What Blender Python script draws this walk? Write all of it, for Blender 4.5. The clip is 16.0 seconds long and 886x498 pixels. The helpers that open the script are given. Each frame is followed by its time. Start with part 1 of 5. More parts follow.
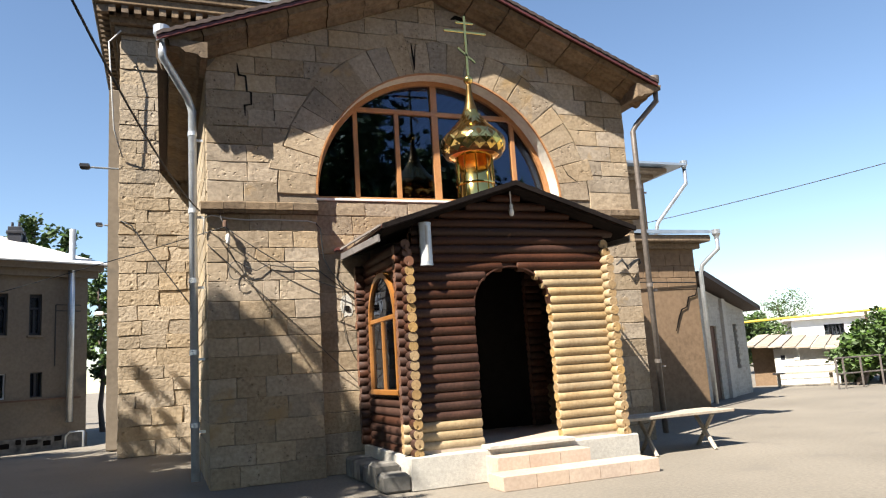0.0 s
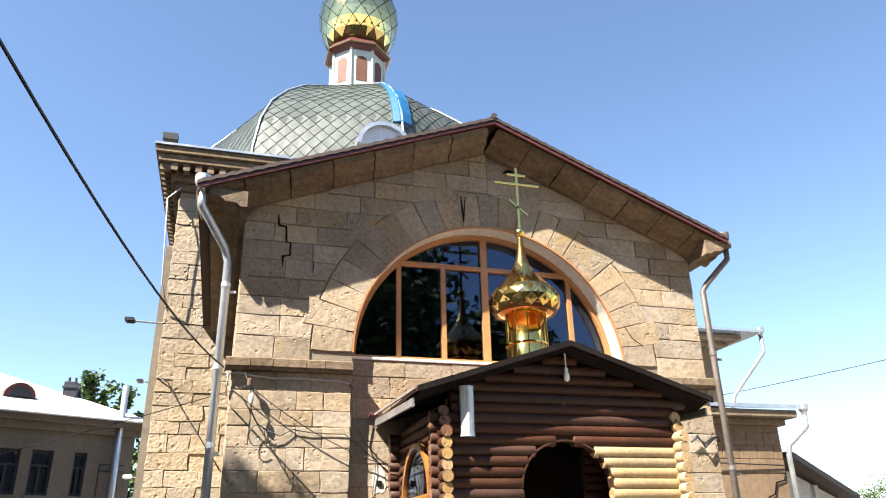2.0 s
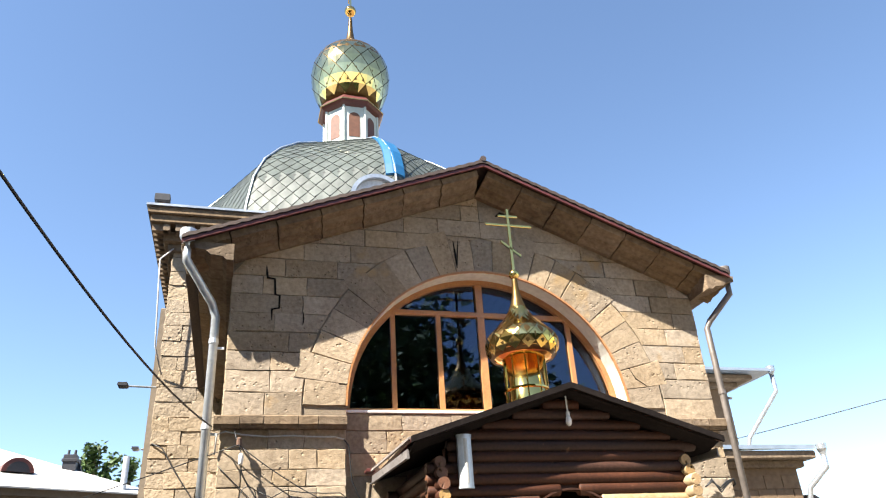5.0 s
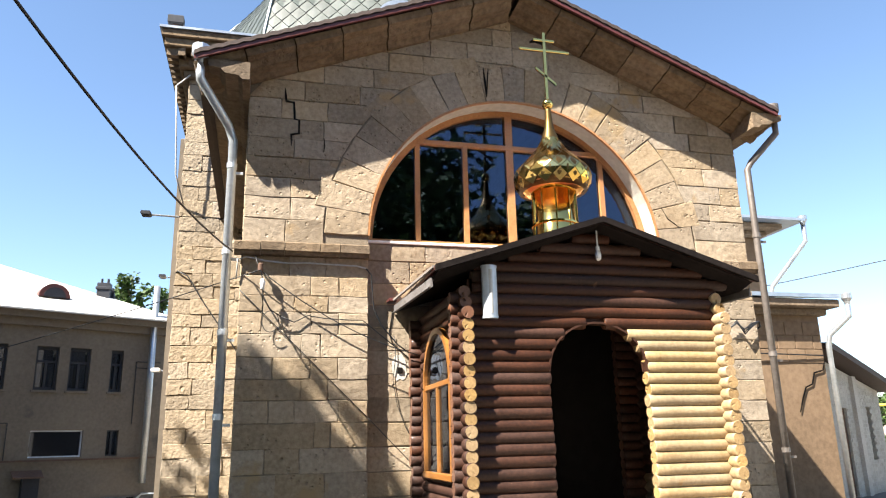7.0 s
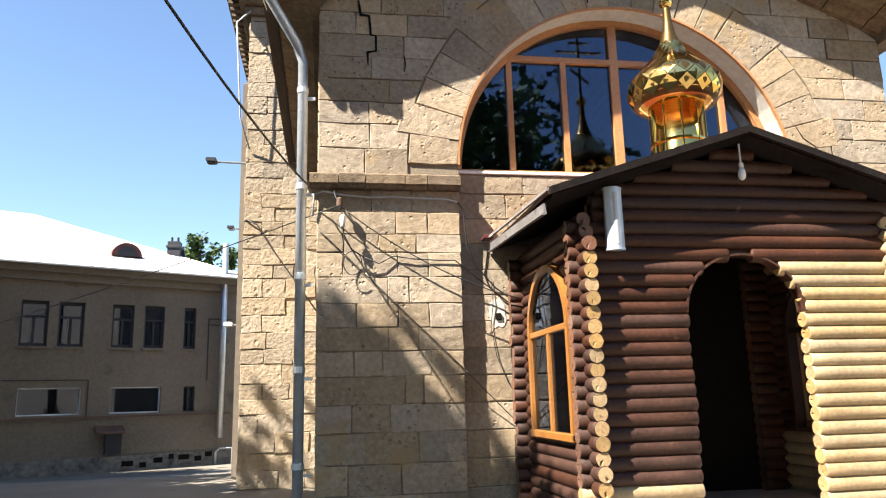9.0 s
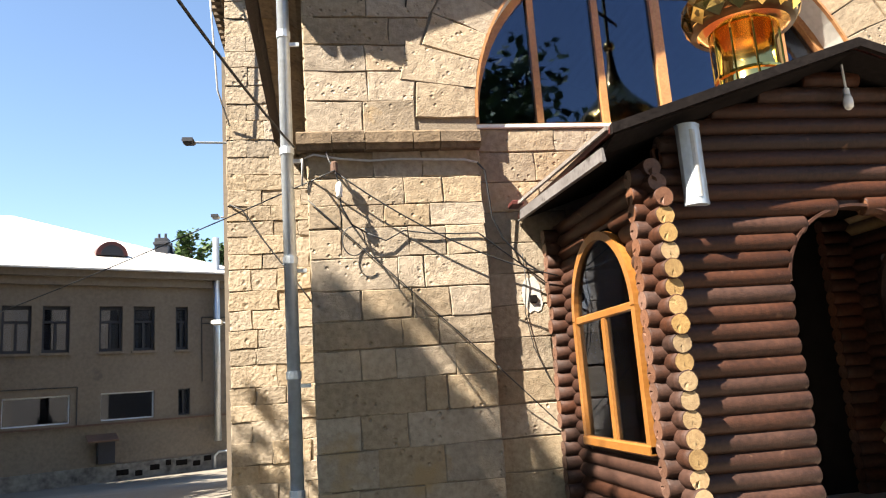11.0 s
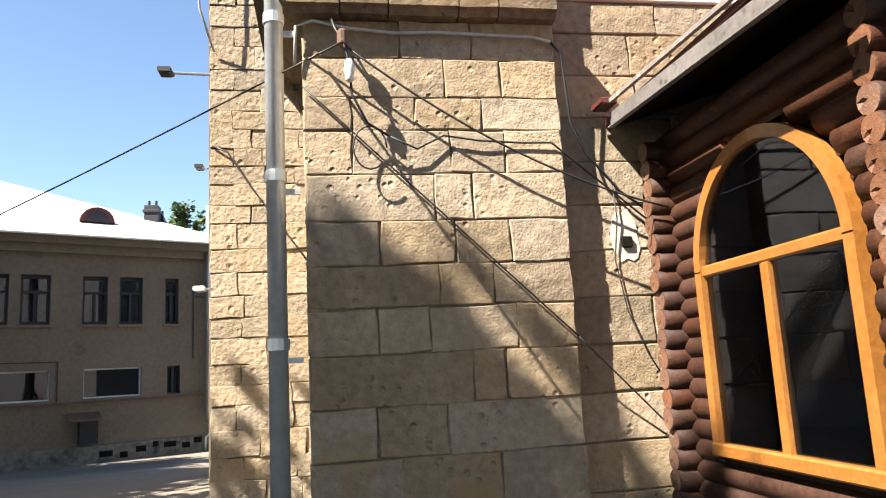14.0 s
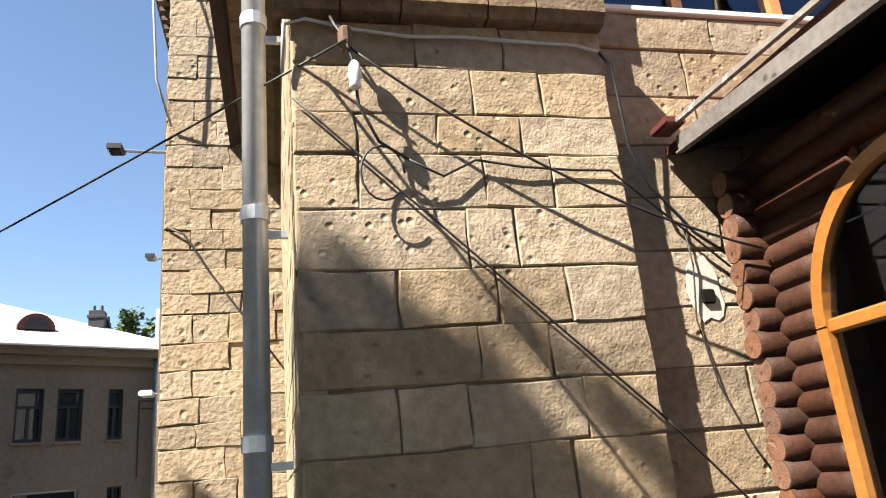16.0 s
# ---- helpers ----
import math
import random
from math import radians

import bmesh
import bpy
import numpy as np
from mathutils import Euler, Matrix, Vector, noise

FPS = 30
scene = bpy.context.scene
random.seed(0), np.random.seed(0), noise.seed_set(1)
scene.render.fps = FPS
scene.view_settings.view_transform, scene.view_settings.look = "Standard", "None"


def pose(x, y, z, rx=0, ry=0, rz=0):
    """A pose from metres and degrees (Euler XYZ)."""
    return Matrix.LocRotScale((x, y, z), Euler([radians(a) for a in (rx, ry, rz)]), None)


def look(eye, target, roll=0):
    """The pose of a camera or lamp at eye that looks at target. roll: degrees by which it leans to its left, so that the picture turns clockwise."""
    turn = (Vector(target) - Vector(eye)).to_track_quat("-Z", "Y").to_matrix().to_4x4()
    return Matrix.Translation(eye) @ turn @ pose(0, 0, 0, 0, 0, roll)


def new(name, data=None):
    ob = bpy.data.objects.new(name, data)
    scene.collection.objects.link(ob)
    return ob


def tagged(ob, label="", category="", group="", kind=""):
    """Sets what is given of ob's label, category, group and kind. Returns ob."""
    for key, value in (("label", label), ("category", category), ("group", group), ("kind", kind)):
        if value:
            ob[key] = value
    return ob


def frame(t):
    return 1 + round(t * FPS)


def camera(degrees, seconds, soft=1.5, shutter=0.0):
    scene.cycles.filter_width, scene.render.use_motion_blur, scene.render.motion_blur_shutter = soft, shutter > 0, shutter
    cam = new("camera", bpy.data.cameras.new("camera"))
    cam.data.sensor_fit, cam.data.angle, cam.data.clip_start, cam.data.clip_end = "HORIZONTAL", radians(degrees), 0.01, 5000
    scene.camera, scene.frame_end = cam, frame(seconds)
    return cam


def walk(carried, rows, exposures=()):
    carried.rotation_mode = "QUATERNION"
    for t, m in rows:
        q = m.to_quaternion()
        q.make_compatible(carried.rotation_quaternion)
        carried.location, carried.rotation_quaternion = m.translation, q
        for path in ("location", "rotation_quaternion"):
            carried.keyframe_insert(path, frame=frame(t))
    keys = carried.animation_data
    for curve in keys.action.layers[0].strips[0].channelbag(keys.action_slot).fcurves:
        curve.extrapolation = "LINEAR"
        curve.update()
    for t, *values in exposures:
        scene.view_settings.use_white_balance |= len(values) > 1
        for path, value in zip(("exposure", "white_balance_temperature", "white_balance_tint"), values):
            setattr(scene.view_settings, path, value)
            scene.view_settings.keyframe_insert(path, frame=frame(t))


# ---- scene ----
cam = camera(62.7, 16.0, soft=1.15)
PATH = [
    (0, (0.719, -0.502, 1.314), (1.436, 1.337, 1.635), -3.72),
    (0.5, (0.748, -0.313, 1.368), (1.343, 1.560, 1.737), -3.52),
    (1, (0.906, -0.076, 1.436), (1.426, 1.807, 1.865), -1.80),
    (1.5, (1.113, 0.149, 1.389), (1.557, 1.983, 2.051), -0.50),
    (2, (1.215, 0.268, 1.453), (1.750, 2.038, 2.216), -1.34),
    (2.5, (1.301, 0.477, 1.426), (1.804, 2.180, 2.345), -1.58),
    (3, (1.342, 0.441, 1.429), (1.734, 2.138, 2.411), -0.74),
    (5.3, (1.458, 0.503, 1.404), (1.978, 2.228, 2.272), -3.77),
    (5.5, (1.478, 0.512, 1.395), (1.983, 2.267, 2.210), -3.32),
    (6, (1.513, 0.537, 1.371), (1.997, 2.357, 2.046), -2.87),
    (6.5, (1.527, 0.710, 1.357), (1.971, 2.579, 1.911), -1.83),
    (7, (1.501, 0.938, 1.375), (1.976, 2.811, 1.891), -1.30),
    (7.5, (1.481, 1.200, 1.371), (1.790, 3.114, 1.861), -1.08),
    (8, (1.454, 1.473, 1.384), (1.759, 3.388, 1.873), -1.53),
    (8.5, (1.361, 1.778, 1.380), (1.705, 3.692, 1.849), -1.40),
    (9, (1.337, 2.077, 1.386), (1.653, 4.010, 1.791), -1.52),
    (9.2, (1.335, 2.226, 1.402), (1.569, 4.165, 1.830), -1.60),
    (11.3, (1.334, 3.580, 1.535), (1.719, 5.511, 1.888), -5.55),
    (11.5, (1.299, 3.687, 1.538), (1.745, 5.607, 1.881), -5.92),
    (12, (1.302, 4.070, 1.545), (1.766, 5.979, 1.924), -4.84),
    (12.5, (1.301, 4.339, 1.505), (1.692, 6.272, 1.839), -2.83),
    (13, (1.297, 4.682, 1.527), (1.779, 6.594, 1.864), -2.70),
    (13.5, (1.316, 5.006, 1.510), (1.656, 6.938, 1.894), -4.37),
    (14, (1.326, 5.377, 1.527), (1.652, 7.323, 1.853), -3.05),
    (14.5, (1.282, 5.697, 1.508), (1.598, 7.638, 1.871), -3.51),
    (15, (1.282, 6.029, 1.525), (1.466, 7.960, 2.015), -5.04),
    (15.5, (1.216, 6.281, 1.503), (1.445, 8.199, 2.022), -2.98),
    (16, (1.156, 6.446, 1.523), (1.607, 8.301, 2.120), -5.21),
]
walk(cam, [(t, look(eye, target, roll)) for t, eye, target, roll in PATH],
     exposures=[(0, 1.68, 6500, 10), (0.6, 2.1, 6500, 10), (2.5, 2.2, 6500, 10), (9.2, 2.2, 6500, 10), (11.3, 2.25, 6750, 10), (14, 2.2, 6750, 10), (15, 1.98, 6700, 10), (16, 2.0, 6750, 10)])

# ---- light ----
SUN = Vector((-1.80, -1.0, 2.41)).normalized()
world = bpy.data.worlds.new("sky_world")
scene.world = world
world.use_nodes = True
wn = world.node_tree
sky = wn.nodes.new("ShaderNodeTexSky")
sky.sky_type, sky.sun_disc = "NISHITA", False
sky.sun_elevation = math.asin(SUN.z)
sky.sun_rotation = math.atan2(SUN.x, SUN.y)
sky.air_density, sky.dust_density, sky.ozone_density = 1.0, 0.0, 2.4
wn.nodes["Background"].inputs["Strength"].default_value = 0.06
wn.links.new(sky.outputs["Color"], wn.nodes["Background"].inputs["Color"])
sun_data = bpy.data.lights.new("sun", "SUN")
sun_data.energy, sun_data.angle, sun_data.color = 5.0, radians(0.55), (1.0, 0.94, 0.83)
sun = new("sun", sun_data)
sun.matrix_world = look(SUN * 60, (0, 0, 0))


# ---- materials ----
def mat(name, dark, light, rough=0.8, metal=0.0, grain=30.0, stain=1.5, bump=0.3, bump_scale=60.0, vary=0.0,
        island=False, stretch=None, pits=0.0, pit_scale=18.0, dist=0.01, spots=None, ior=1.45, coat=0.0):
    """A weathered surface: two colours mixed by stains and grain, with relief."""
    m = bpy.data.materials.new(name)
    m.use_nodes = True
    nt = m.node_tree
    b = nt.nodes["Principled BSDF"]
    geo = nt.nodes.new("ShaderNodeNewGeometry")
    vec = geo.outputs["Position"]
    if stretch:
        mp = nt.nodes.new("ShaderNodeMapping")
        mp.inputs["Scale"].default_value = stretch
        nt.links.new(vec, mp.inputs["Vector"])
        vec = mp.outputs["Vector"]

    def tex(scale, detail=4.0):
        n = nt.nodes.new("ShaderNodeTexNoise")
        n.inputs["Scale"].default_value, n.inputs["Detail"].default_value = scale, detail
        nt.links.new(vec, n.inputs["Vector"])
        return n.outputs["Fac"]

    def maths(op, a, c):
        n = nt.nodes.new("ShaderNodeMath")
        n.operation = op
        for i, v in enumerate((a, c)):
            if isinstance(v, (int, float)):
                n.inputs[i].default_value = v
            else:
                nt.links.new(v, n.inputs[i])
        return n.outputs[0]

    fine, wide = tex(grain, 5.0), tex(stain, 3.0)
    fac = maths("ADD", maths("MULTIPLY", fine, 0.55), maths("MULTIPLY", wide, 0.45))
    ramp = nt.nodes.new("ShaderNodeValToRGB")
    ramp.color_ramp.elements[0].position, ramp.color_ramp.elements[1].position = 0.32, 0.68
    ramp.color_ramp.elements[0].color, ramp.color_ramp.elements[1].color = (*dark, 1), (*light, 1)
    nt.links.new(fac, ramp.inputs["Fac"])
    col = ramp.outputs["Color"]
    if vary:
        src = geo.outputs["Random Per Island"] if island else nt.nodes.new("ShaderNodeObjectInfo").outputs["Random"]
        hsv = nt.nodes.new("ShaderNodeHueSaturation")
        nt.links.new(col, hsv.inputs["Color"])
        nt.links.new(maths("ADD", maths("MULTIPLY", src, 2 * vary), 1 - vary), hsv.inputs["Value"])
        far = maths("FRACT", maths("MULTIPLY", src, 7.31), 0.0)
        nt.links.new(maths("ADD", maths("MULTIPLY", far, vary * 1.6), 1 - vary * 0.6), hsv.inputs["Saturation"])
        col = hsv.outputs["Color"]
    if spots:
        cut = nt.nodes.new("ShaderNodeValToRGB")
        cut.color_ramp.elements[0].position, cut.color_ramp.elements[1].position = spots[1], spots[1] + 0.08
        nt.links.new(tex(spots[2], 6.0), cut.inputs["Fac"])
        mx = nt.nodes.new("ShaderNodeMix")
        mx.data_type = "RGBA"
        nt.links.new(cut.outputs["Color"], mx.inputs["Factor"])
        nt.links.new(col, mx.inputs["A"])
        mx.inputs["B"].default_value = (*spots[0], 1)
        col = mx.outputs["Result"]
    nt.links.new(col, b.inputs["Base Color"])
    b.inputs["Metallic"].default_value = metal
    b.inputs["IOR"].default_value = ior
    b.inputs["Coat Weight"].default_value = coat
    rr = nt.nodes.new("ShaderNodeMapRange")
    rr.inputs["To Min"].default_value, rr.inputs["To Max"].default_value = max(rough - 0.12, 0.02), min(rough + 0.12, 1.0)
    nt.links.new(wide, rr.inputs["Value"])
    nt.links.new(rr.outputs["Result"], b.inputs["Roughness"])
    height = tex(bump_scale, 6.0)
    if pits:
        v = nt.nodes.new("ShaderNodeTexVoronoi")
        v.inputs["Scale"].default_value = pit_scale
        nt.links.new(vec, v.inputs["Vector"])
        dent = nt.nodes.new("ShaderNodeMapRange")
        dent.inputs["From Max"].default_value = 0.28
        nt.links.new(v.outputs["Distance"], dent.inputs["Value"])
        where = nt.nodes.new("ShaderNodeMapRange")
        where.inputs["From Min"].default_value, where.inputs["From Max"].default_value = 0.5, 0.62
        nt.links.new(tex(3.1, 3.0), where.inputs["Value"])
        hole = maths("MULTIPLY", maths("SUBTRACT", dent.outputs["Result"], 1.0), where.outputs["Result"])
        height = maths("ADD", maths("MULTIPLY", height, 0.5), maths("MULTIPLY", hole, pits))
        height = maths("ADD", height, maths("MULTIPLY", tex(13.0, 8.0), 1.1))
    if bump:
        bp = nt.nodes.new("ShaderNodeBump")
        bp.inputs["Strength"].default_value, bp.inputs["Distance"].default_value = bump, dist
        nt.links.new(height, bp.inputs["Height"])
        nt.links.new(bp.outputs["Normal"], b.inputs["Normal"])
    return m


def glass(name, tint, rough=0.02, alpha=0.35):
    """A pane: clear glass with a mirror-like face."""
    m = bpy.data.materials.new(name)
    m.use_nodes = True
    nt = m.node_tree
    nt.nodes.remove(nt.nodes["Principled BSDF"])
    out = nt.nodes["Material Output"]
    clear, gloss, mix = (nt.nodes.new(k) for k in ("ShaderNodeBsdfTransparent", "ShaderNodeBsdfGlossy", "ShaderNodeMixShader"))
    clear.inputs["Color"].default_value = (*tint, 1)
    gloss.inputs["Roughness"].default_value = rough
    gloss.inputs["Color"].default_value = (0.6, 0.72, 1.0, 1)
    fr = nt.nodes.new("ShaderNodeFresnel")
    fr.inputs["IOR"].default_value = 1.5
    top = nt.nodes.new("ShaderNodeMath")
    top.operation = "ADD"
    top.inputs[1].default_value = alpha
    nt.links.new(fr.outputs[0], top.inputs[0])
    nt.links.new(top.outputs[0], mix.inputs[0])
    nt.links.new(clear.outputs[0], mix.inputs[1])
    nt.links.new(gloss.outputs[0], mix.inputs[2])
    nt.links.new(mix.outputs[0], out.inputs[0])
    return m


STONE = mat("sandstone", (0.205, 0.155, 0.105), (0.385, 0.31, 0.225), 0.9, grain=22, stain=1.3, bump=0.6, bump_scale=70, vary=0.22, pits=2.8, pit_scale=15, dist=0.018, spots=((0.30, 0.205, 0.105), 0.63, 1.9))
STONE_FAR = mat("sandstone_far", (0.215, 0.168, 0.115), (0.37, 0.30, 0.22), 0.9, grain=14, stain=0.9, bump=0.65, bump_scale=24, vary=0.16, pits=2.0, pit_scale=6, dist=0.03)
STONE_ISLE = mat("sandstone_joined", (0.22, 0.17, 0.11), (0.38, 0.31, 0.22), 0.9, grain=18, stain=1.1, bump=0.8, bump_scale=40, vary=0.14, island=True, pits=2.0, pit_scale=9, dist=0.02)
RUST_STONE = mat("cornice_stone", (0.085, 0.058, 0.036), (0.235, 0.17, 0.11), 0.92, grain=16, stain=2.2, bump=0.8, bump_scale=50, vary=0.15, pits=1.5, dist=0.015)
MORTAR = mat("mortar", (0.12, 0.093, 0.066), (0.25, 0.20, 0.145), 0.95, grain=60, bump=0.5)
PLASTER_TAN = mat("tan_plaster", (0.125, 0.080, 0.046), (0.215, 0.142, 0.086), 0.9, grain=12, stain=0.7, bump=0.35, bump_scale=40)
PLASTER_CREAM = mat("cream_plaster", (0.12, 0.096, 0.072), (0.185, 0.151, 0.115), 0.9, grain=9, stain=0.45, bump=0.25, bump_scale=30, spots=((0.09, 0.08, 0.068), 0.62, 0.8))
PLINTH_GREY = mat("rubble_plinth", (0.05, 0.046, 0.042), (0.24, 0.225, 0.20), 0.95, grain=5, stain=1.6, bump=0.6, bump_scale=14)
BROWN_LOG = mat("brown_stained_log", (0.023, 0.0105, 0.007), (0.064, 0.028, 0.018), 0.6, ior=1.3, grain=30, stain=2.0, bump=0.3, bump_scale=90, vary=0.2, coat=0.06, spots=((0.14, 0.07, 0.04), 0.69, 9.0))
YELLOW_LOG = mat("varnished_pine_log", (0.24, 0.165, 0.088), (0.37, 0.28, 0.165), 0.5, grain=26, stain=2.5, bump=0.35, bump_scale=60, vary=0.14, coat=0.15, spots=((0.27, 0.16, 0.065), 0.66, 7.0))
PINE_END = mat("pine_end_grain", (0.22, 0.135, 0.062), (0.40, 0.27, 0.13), 0.65, grain=45, stain=7, bump=0.4, bump_scale=120, vary=0.16)
BROWN_END = mat("stained_end_grain", (0.08, 0.038, 0.024), (0.18, 0.092, 0.06), 0.55, grain=45, stain=7, bump=0.4, bump_scale=120, vary=0.18)
FRAME_WOOD = mat("orange_varnished_frame", (0.21, 0.080, 0.016), (0.33, 0.140, 0.034), 0.35, grain=40, stain=3, bump=0.1, bump_scale=120, coat=0.4)
FRAME_ARCH = mat("arch_window_frame", (0.30, 0.13, 0.05), (0.47, 0.235, 0.095), 0.4, grain=40, stain=3, bump=0.1, bump_scale=120, coat=0.3)
WHITE = mat("white_paint", (0.66, 0.65, 0.62), (0.82, 0.81, 0.79), 0.6, grain=20, stain=2, bump=0.1)
ROOF_DARK = mat("dark_roof_felt", (0.03, 0.022, 0.02), (0.075, 0.05, 0.043), 0.75, grain=25, stain=1.2, bump=0.4, bump_scale=60)
MAROON = mat("maroon_sheet_metal", (0.07, 0.02, 0.018), (0.12, 0.035, 0.03), 0.4, grain=20, stain=1.5, bump=0.1)
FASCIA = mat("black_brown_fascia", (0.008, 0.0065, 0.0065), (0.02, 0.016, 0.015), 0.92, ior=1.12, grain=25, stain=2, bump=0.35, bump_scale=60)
DRIP = mat("grey_drip_edge", (0.14, 0.12, 0.11), (0.25, 0.22, 0.20), 0.55, grain=30, stain=3, bump=0.2, spots=((0.42, 0.39, 0.36), 0.6, 14.0))
GUTTER = mat("pale_gutter_metal", (0.10, 0.09, 0.088), (0.19, 0.175, 0.172), 0.5, grain=30, stain=3, bump=0.2, spots=((0.06, 0.052, 0.05), 0.6, 11.0))
ZINC = mat("galvanised_steel", (0.36, 0.38, 0.40), (0.55, 0.57, 0.59), 0.38, metal=0.75, grain=18, stain=3.0, bump=0.08, bump_scale=40)
PIPE_WHITE = mat("pale_grey_pipe", (0.42, 0.45, 0.49), (0.60, 0.64, 0.69), 0.36, metal=0.45, grain=18, stain=3.0, bump=0.08)
PIPE_DARK = mat("dark_weathered_pipe", (0.10, 0.085, 0.075), (0.19, 0.165, 0.15), 0.5, metal=0.3, grain=18, stain=3.0, bump=0.1)
GOLD = mat("gold_titanium_sheet", (0.78, 0.50, 0.14), (0.93, 0.66, 0.24), 0.13, metal=1.0, grain=3, stain=2, bump=0.06, bump_scale=9, vary=0.10)
GOLD_PLAIN = mat("gold_polished_drum", (0.72, 0.50, 0.14), (0.86, 0.62, 0.20), 0.1, metal=1.0, grain=3, stain=2, bump=0.04, bump_scale=6)
SEAM_GOLD = mat("dark_gold_seam", (0.06, 0.036, 0.012), (0.13, 0.08, 0.026), 0.4, metal=0.8, grain=10, bump=0.0)
REVEAL = mat("white_plaster_reveal", (0.42, 0.40, 0.36), (0.58, 0.56, 0.51), 0.9, grain=14, stain=2, bump=0.3)
COPPER = mat("copper_gold_skirt", (0.70, 0.38, 0.10), (0.85, 0.50, 0.16), 0.16, metal=1.0, grain=3, stain=2, bump=0.05, bump_scale=8)
PALE_GOLD = mat("pale_gold_sheet", (0.62, 0.48, 0.21), (0.78, 0.62, 0.31), 0.1, metal=1.0, grain=3, stain=1.5, bump=0.05, bump_scale=5, vary=0.08)
DOME_ZINC = mat("dome_zinc_shingle", (0.05, 0.058, 0.053), (0.09, 0.102, 0.094), 0.42, metal=0.0, ior=1.28, grain=6, stain=0.8, bump=0.06, vary=0.12)
DOME_SEAM = mat("dome_seam", (0.014, 0.016, 0.015), (0.03, 0.033, 0.03), 0.7, metal=0.0, grain=6, bump=0.0)
BLUE = mat("sky_blue_paint", (0.003, 0.075, 0.19), (0.006, 0.105, 0.25), 0.6, grain=6, stain=1.0, bump=0.05)
LANTERN = mat("lantern_pale_paint", (0.36, 0.39, 0.36), (0.48, 0.51, 0.48), 0.6, grain=6, stain=1, bump=0.05)
LANTERN_WIN = mat("brown_lantern_shutter", (0.07, 0.026, 0.014), (0.13, 0.052, 0.028), 0.6, grain=8, bump=0.1)
ROOF_PALE = mat("pale_slate_roof", (0.50, 0.475, 0.44), (0.66, 0.63, 0.59), 0.75, grain=5, stain=0.5, bump=0.2, bump_scale=10)
ROOF_BLUE = mat("blue_grey_sheet_roof", (0.22, 0.27, 0.34), (0.38, 0.43, 0.50), 0.4, metal=0.4, grain=5, stain=0.8, bump=0.1)
# Near-black that puts shade into the colour of interiors, holes and cracks.
DARK = mat("shade_black", (0.006, 0.005, 0.0045), (0.013, 0.011, 0.010), 0.9, ior=1.15, grain=8, bump=0.1)
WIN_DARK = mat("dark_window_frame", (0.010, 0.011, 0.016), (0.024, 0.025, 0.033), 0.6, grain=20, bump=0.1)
CURTAIN = mat("pale_curtain", (0.46, 0.48, 0.52), (0.66, 0.68, 0.72), 0.9, grain=20, stain=4, bump=0.1)
CABLE = mat("black_cable", (0.012, 0.012, 0.013), (0.03, 0.03, 0.032), 0.5, grain=30, bump=0.0)
CABLE_PALE = mat("pale_grey_cable", (0.36, 0.35, 0.33), (0.5, 0.49, 0.47), 0.5, grain=30, bump=0.0)
PORCELAIN = mat("white_porcelain", (0.68, 0.66, 0.62), (0.82, 0.80, 0.77), 0.25, grain=20, bump=0.0)
RUST = mat("rusty_brown_iron", (0.06, 0.035, 0.025), (0.16, 0.09, 0.06), 0.8, grain=40, bump=0.3)
GROUND = mat("dusty_asphalt", (0.125, 0.108, 0.086), (0.22, 0.192, 0.155), 0.95, grain=26, stain=0.45, bump=0.5, bump_scale=90, dist=0.01, spots=((0.155, 0.135, 0.11), 0.6, 1.7))
CONCRETE = mat("pale_concrete", (0.34, 0.315, 0.28), (0.50, 0.47, 0.42), 0.9, grain=30, stain=2, bump=0.35)
STEP_TILE = mat("pinkish_step_tile", (0.36, 0.27, 0.21), (0.48, 0.38, 0.30), 0.75, grain=30, stain=2, bump=0.2, vary=0.1)
PLANK = mat("grey_weathered_plank", (0.24, 0.20, 0.16), (0.40, 0.345, 0.28), 0.9, grain=30, stain=3, bump=0.35, vary=0.12)
WHITE_BRICK = mat("white_silicate_brick", (0.30, 0.285, 0.25), (0.44, 0.42, 0.38), 0.9, grain=10, stain=1, bump=0.2, vary=0.1, island=True)
LEAF = mat("leaf_green", (0.028, 0.055, 0.014), (0.08, 0.125, 0.035), 0.6, grain=1.2, stain=0.6, bump=0.0, vary=0.3, island=True)
BARK = mat("bark", (0.06, 0.045, 0.035), (0.13, 0.10, 0.08), 0.95, grain=12, bump=0.6, bump_scale=20, dist=0.03)
PAPER = mat("notice_paper", (0.62, 0.62, 0.58), (0.74, 0.74, 0.70), 0.9, grain=4, stain=5, bump=0.0)
INK = mat("printed_ink", (0.02, 0.02, 0.025), (0.04, 0.04, 0.05), 0.8, grain=20, bump=0.0)
YELLOW_PIPE = mat("yellow_gas_pipe", (0.55, 0.40, 0.04), (0.68, 0.50, 0.07), 0.5, grain=10, bump=0.05)
GREEN_BOARD = mat("green_board", (0.03, 0.07, 0.05), (0.05, 0.10, 0.07), 0.8, grain=10, bump=0.0)
PANE = glass("window_pane", (0.35, 0.38, 0.42), alpha=0.05)
PANE_CLEAR = glass("porch_pane", (0.72, 0.74, 0.74), alpha=0.04)


